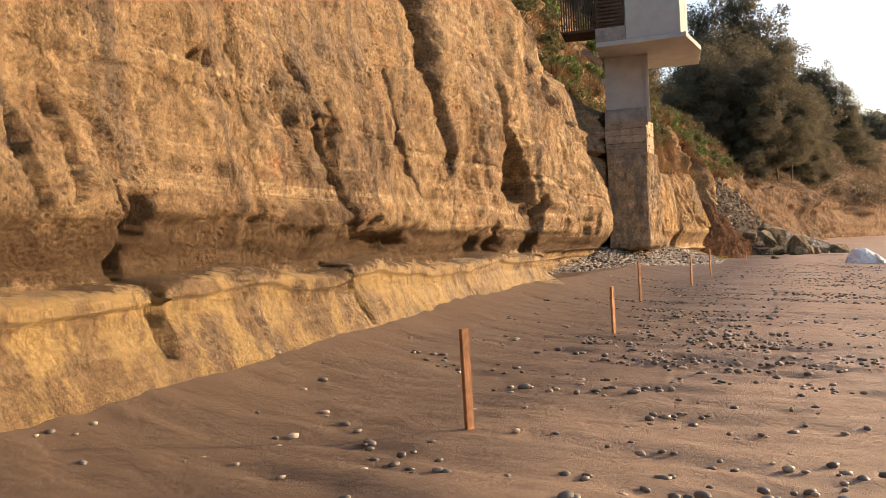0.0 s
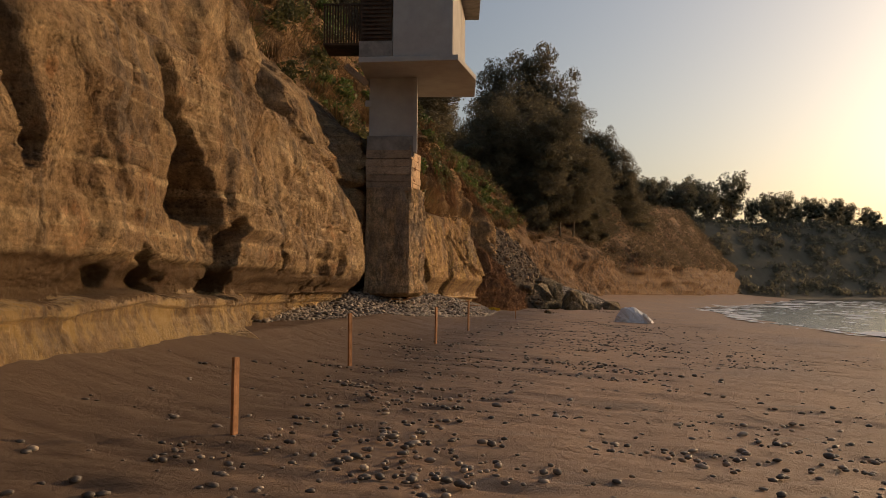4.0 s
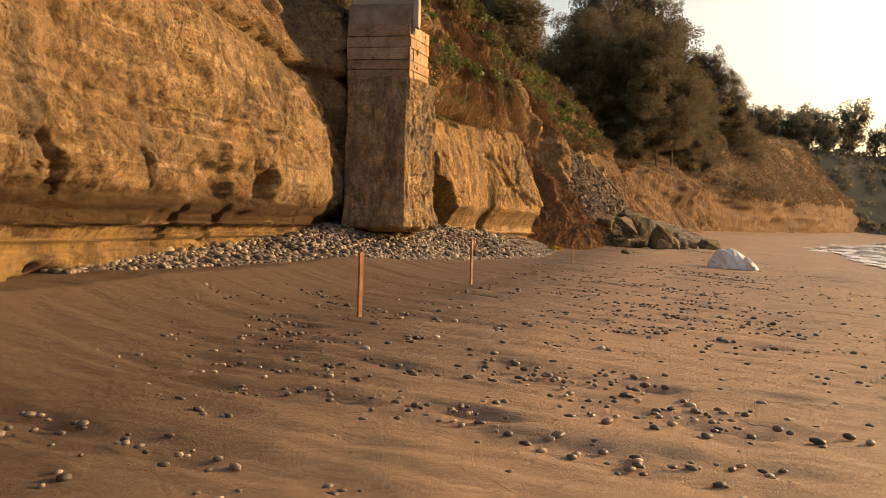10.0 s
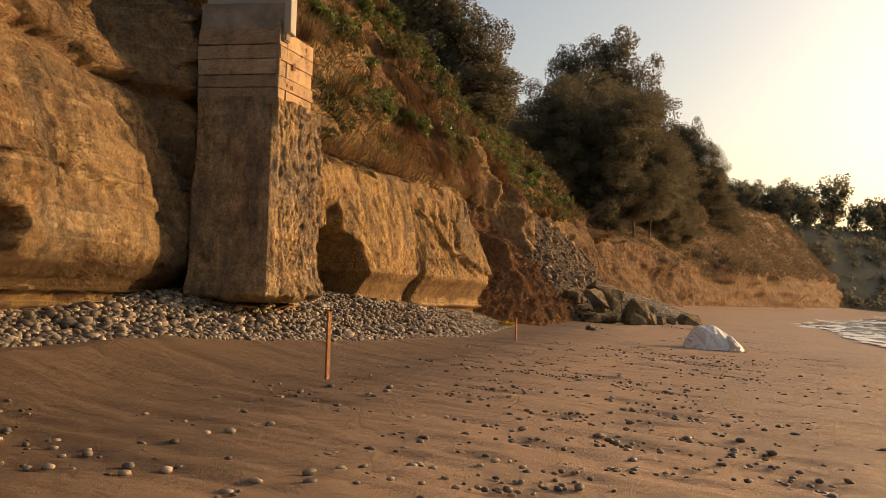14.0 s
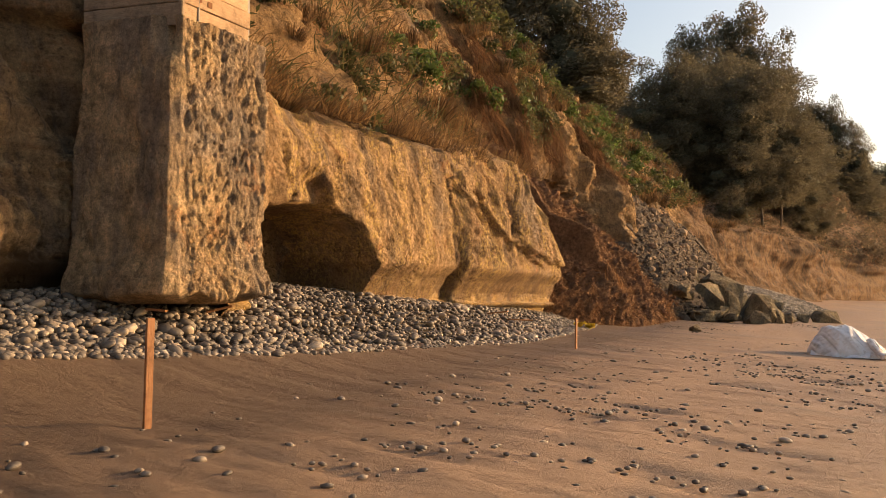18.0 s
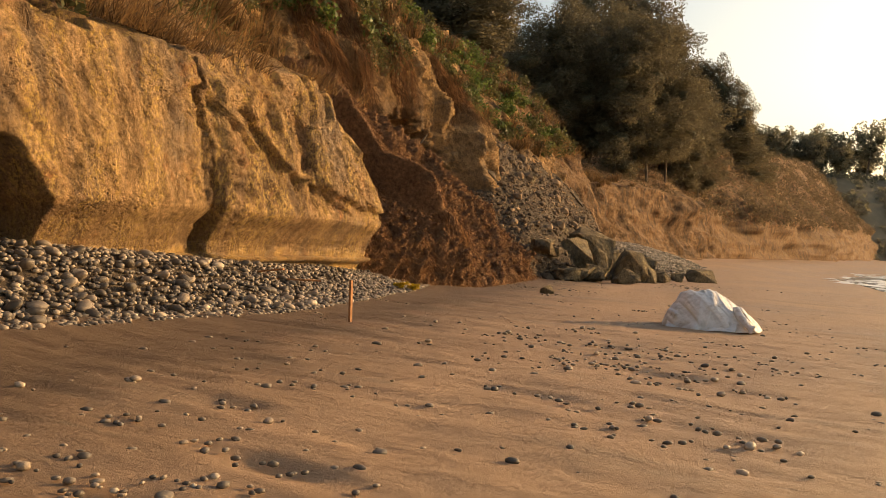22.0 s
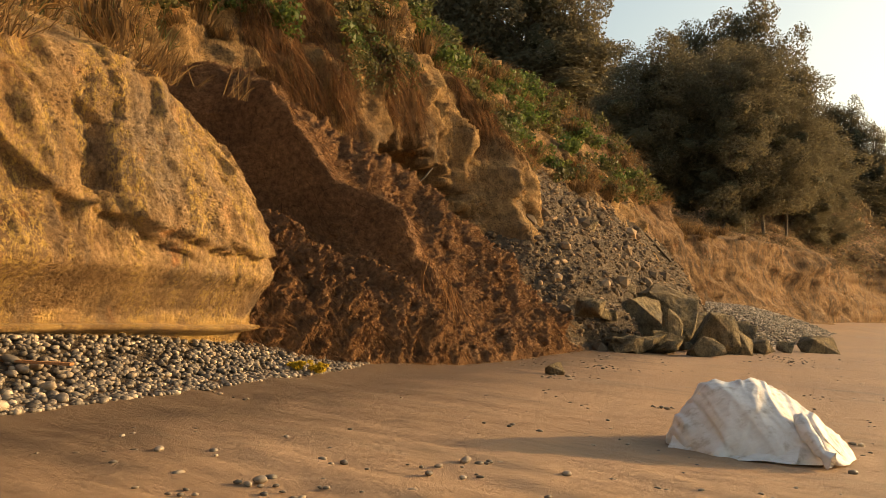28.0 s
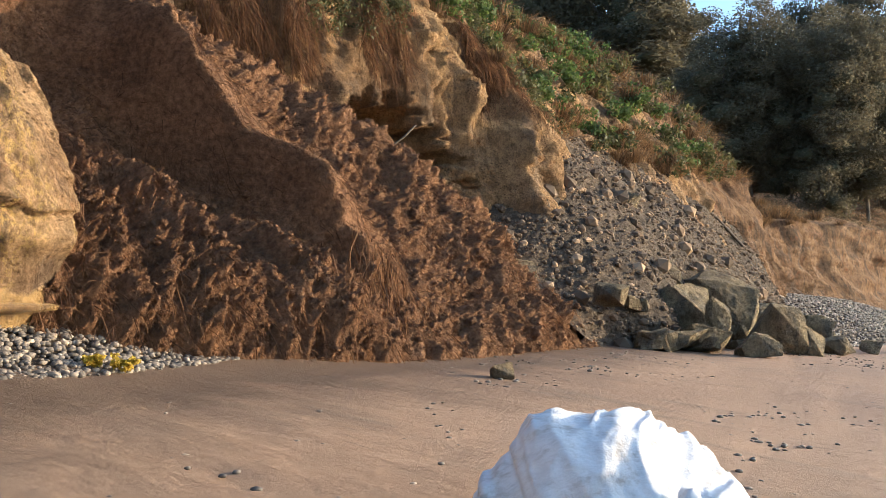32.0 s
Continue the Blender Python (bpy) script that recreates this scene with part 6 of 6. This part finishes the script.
# leafy green creepers over the brow
gy_ = rng.uniform(66, 78, 900)
gv_ = rng.uniform(0.9, 1.35, 900)
ok = vnoise(gy_ * 0.5, gv_ * 3, 0, 831) > 0.1
v, f = leaf_cloud(rng, on_hill(gy_[ok], gv_[ok]) + np.array([0.15, 0, 0]), np.full(int(ok.sum()), 0.38), 9000, 0.06)
me = raw_mesh("creeper", v, f, False)
me.materials.append(M_OLIVE)
tagged(new("creeper", me), "leafy olive-green creeper hanging over the cut bank", "creeper", kind="stuff")


# single cobbles and pebbles that stand out
def stone_mesh(k):
    v, f = SHAPES[k]
    me = raw_mesh("stone", v, f)
    me.materials.append(M_STONE)
    return me


STONES = [stone_mesh(k) for k in range(6)]
rs = random.Random(55)
for k in range(280):
    y = rs.uniform(30, 52)
    _, e, w_ = bank_height(np.array(0.0), np.array(y))
    x = float(e) - rs.uniform(0.0, 0.75) * float(e - w_)
    h_, _, _ = bank_height(np.array(x), np.array(y))
    s = rs.uniform(0.12, 0.24)
    o = new("cobble", STONES[k % 6])
    o.matrix_world = pose(x, y, float(ground_z(np.array(x), np.array(y)) + h_) + 0.25 * s, rs.uniform(-25, 25), rs.uniform(-25, 25), rs.uniform(0, 360)) @ Matrix.Diagonal((s * 1.25, s * 0.9, s * 0.65, 1))
    o.parent = cob
for k in range(290):
    y = rs.uniform(3, 52)
    x = float(stake_line(np.array(y))) + rs.uniform(-1.0, 9)
    s = rs.uniform(0.05, 0.11)
    o = new("pebble", STONES[k % 6])
    o.matrix_world = pose(x, y, float(ground_z(np.array(x), np.array(y))) + 0.15 * s, rs.uniform(-12, 12), rs.uniform(-12, 12), rs.uniform(0, 360)) @ Matrix.Diagonal((s * 1.3, s * 0.95, s * 0.65, 1))
    o.parent = peb

# driftwood and broken boards
def board(x, y, z, l, w_, rz, ry, label):
    o = part("broken_board", box_bm(l, w_, 0.035, (0, 0, 0), 0.006, 0.012, x, 3), M_STAKE)
    o.matrix_world = pose(x, y, z, 0, ry, rz)
    return tagged(o, label, "board", "broken boards on the cobbles")


def lie(x, y):
    h_, _, _ = bank_height(np.array(x), np.array(y))
    return float(ground_z(np.array(x), np.array(y)) + h_) + 0.15


board(-3.3, 40.2, lie(-3.3, 40.2), 0.42, 0.16, 35, -14, "orange splintered board lying on grey cobbles")
board(-3.7, 39.0, lie(-3.7, 39.0), 0.40, 0.15, 10, 5, "short orange board fragment on grey cobbles")
board(-0.55, 51.8, lie(-0.55, 51.8), 1.1, 0.14, 15, 2, "long reddish plank lying across the cobbles")
board(-0.9, 51.2, lie(-0.9, 51.2) + 0.05, 0.6, 0.10, -8, -6, "splintered reddish plank end on the cobbles")


def stick(a_, b_, r0, r1, label):
    v, f = limb([Vector(a_).lerp(Vector(b_), t) + Vector((0, 0, 0.03 * math.sin(7 * t))) for t in (0, 0.33, 0.66, 1)], r0, r1, 7)
    me = raw_mesh("dead_branch", v, f)
    me.materials.append(M_BARK)
    return tagged(new("dead_branch", me), label, "branch")


stick((-1.35, 69.0, 5.2), (-0.75, 69.8, 6.15), 0.05, 0.04, "pale bare stick poking out of the slumped earth")
stick((2.3, 90.5, 8.9), (6.2, 93.5, 4.4), 0.16, 0.09, "bleached dead trunk leaning down the rubble slope")


# loose stones over the rubble slope
ki, kj = rng.integers(0, RX.shape[0], 7000), rng.integers(4, RX.shape[1], 7000)
sp = np.stack([RX[ki, kj] + 0.6 * bl[ki, kj], RY[ki, kj], RZ[ki, kj] + 0.6 * bl[ki, kj]], -1)
rub = scatter("rubble_stones", sp, 0.06 + 0.55 * rng.beta(0.6, 7.0, 7000), (0.4, 0.9), rng, M_DEBRIS, LOWS, 0.5, False)
tagged(rub, "loose angular stones strewn down the rubble slope", "stones", kind="stuff")
# shingle ramp beyond the boulders
def ramp_z(x, y):
    e = np.interp(y, (86, 92, 100, 116), (9.6, 11.5, 14.0, 17.5))
    k_ = np.clip((e - x) / 6.5, 0, 1)
    return ground_z(x, y) * (1 - k_) + k_ ** 0.9 * 2.3 * step(84, 96, y), e


wy, wt = np.meshgrid(np.linspace(85, 116, 90), np.linspace(0, 1, 40), indexing="ij")
_, we = ramp_z(0 * wy, wy)
wx = we - 7.5 * wt
wz, _ = ramp_z(wx, wy)
ramp_bed = grid("shingle_bed", np.stack([wx, wy, wz - 0.05 + 0.04 * fbm(wx * 2, wy * 2, 0, 2, 191)], -1), M_RUBBLE)
tagged(ramp_bed, "packed gravel under the shingle ramp", "gravel", kind="structure")
sy_ = rng.uniform(85, 116, 5500)
_, we = ramp_z(0 * sy_, sy_)
sx2 = we + 0.4 - 7.0 * rng.uniform(0, 1, 5500)
sz2, _ = ramp_z(sx2, sy_)
shg = scatter("shingle_ramp", np.stack([sx2, sy_, sz2], -1), 0.09 + 0.14 * rng.beta(1.5, 3, 5500), (0.5, 0.8), rng, M_STONE, LOWS, 0.4)
tagged(shg, "ramp of grey shingle banked up beyond the boulders", "shingle", kind="stuff")


# clods of earth over the slide
ki, kj = rng.integers(0, LX.shape[0], 5200), (rng.uniform(0, 1, 5200) ** 0.6 * (LX.shape[1] - 3)).astype(int)
ok = ((LV[ki, kj] > 0.5) | (side[ki, kj] > 0.06)) & (plane[ki, kj] < 0.3)
ki, kj = ki[ok], kj[ok]
sp = np.stack([LX[ki, kj], LY[ki, kj], LZ[ki, kj]], -1)
cl = scatter("earth_clods", sp, 0.03 + 0.30 * rng.beta(0.8, 8.0, len(ki)), (0.6, 1.0), rng, M_CLOD, LOWS, 0.6, False)
tagged(cl, "loose dark brown clods of earth on the slumped bank", "clods", kind="stuff")

# yellow flowering weeds at the foot of the slide
WEED = shrub_mesh("yellow_weed", 760, 240, 0.04, material("yellow_petals", leaf_build((0.30, 0.22, 0.02), (0.60, 0.42, 0.04)), 0.7), 0.16)
for x, y in ((0.75, 57.0), (1.05, 57.15)):
    o = new("yellow_weed", WEED)
    o.matrix_world = pose(x, y, float(ground_z(np.array(x), np.array(y))) + 0.08, 0, 0, x * 200)
    tagged(o, "small yellow weed among the cobbles below the slide", "weed", "yellow weeds by the slide")


# roots hanging from the broken lower end of the crest
ki, kj = (rng.uniform(0.40, 0.56, 420) * (LX.shape[0] - 1)).astype(int), (rng.uniform(0.70, 0.88, 420) * (LX.shape[1] - 1)).astype(int)
roots = np.stack([LX[ki, kj], LY[ki, kj], LZ[ki, kj]], -1) + np.array([0.05, -0.05, 0.05])
ways = rng.normal(0, 0.16, roots.shape) + np.array([0.16, -0.14, -0.62])
blades("root_tangle", roots, ways * rng.uniform(0.5, 1.4, (420, 1)), 0.013, M_ROOT, "tangle of long brown roots hanging from the slumped earth", "roots")


# single clods and stones that can be told apart
def broken(name, k, mat):
    v, f = LOWS[k]
    me = raw_mesh(name, v * np.array([1, 0.85, 0.8]), f, False)
    me.materials.append(mat)
    return me


CLODS = [broken("clod", k, M_CLOD) for k in range(6)]
CHUNKS = [broken("rubble_stone", k, M_DEBRIS) for k in range(6)]
rc = random.Random(91)
made = 0
while made < 230:
    i, j = rc.randrange(20, LX.shape[0] - 5), rc.randrange(100, LX.shape[1] - 8)
    if plane[i, j] > 0.3 or (side[i, j] < 0.05 and LV[i, j] < 0.6):
        continue
    d = 0.10 + 0.2 * rc.random() ** 2.5
    o = new("clod", CLODS[made % 6])
    o.matrix_world = pose(LX[i, j], LY[i, j], LZ[i, j], rc.uniform(0, 360), rc.uniform(0, 360), 0) @ Matrix.Scale(d, 4)
    o.parent = slide
    made += 1
for k in range(230):
    i, j = rc.randrange(8, RX.shape[0] - 60), rc.randrange(30, RX.shape[1] - 4)
    d = 0.18 + 0.55 * rc.random() ** 3
    o = new("rubble_stone", CHUNKS[k % 6])
    o.matrix_world = pose(RX[i, j] + 0.6 * bl[i, j], RY[i, j], RZ[i, j] + 0.6 * bl[i, j] + 0.1 * d, rc.uniform(0, 360), rc.uniform(0, 360), 0) @ Matrix.Scale(d, 4)
    o.parent = rubble
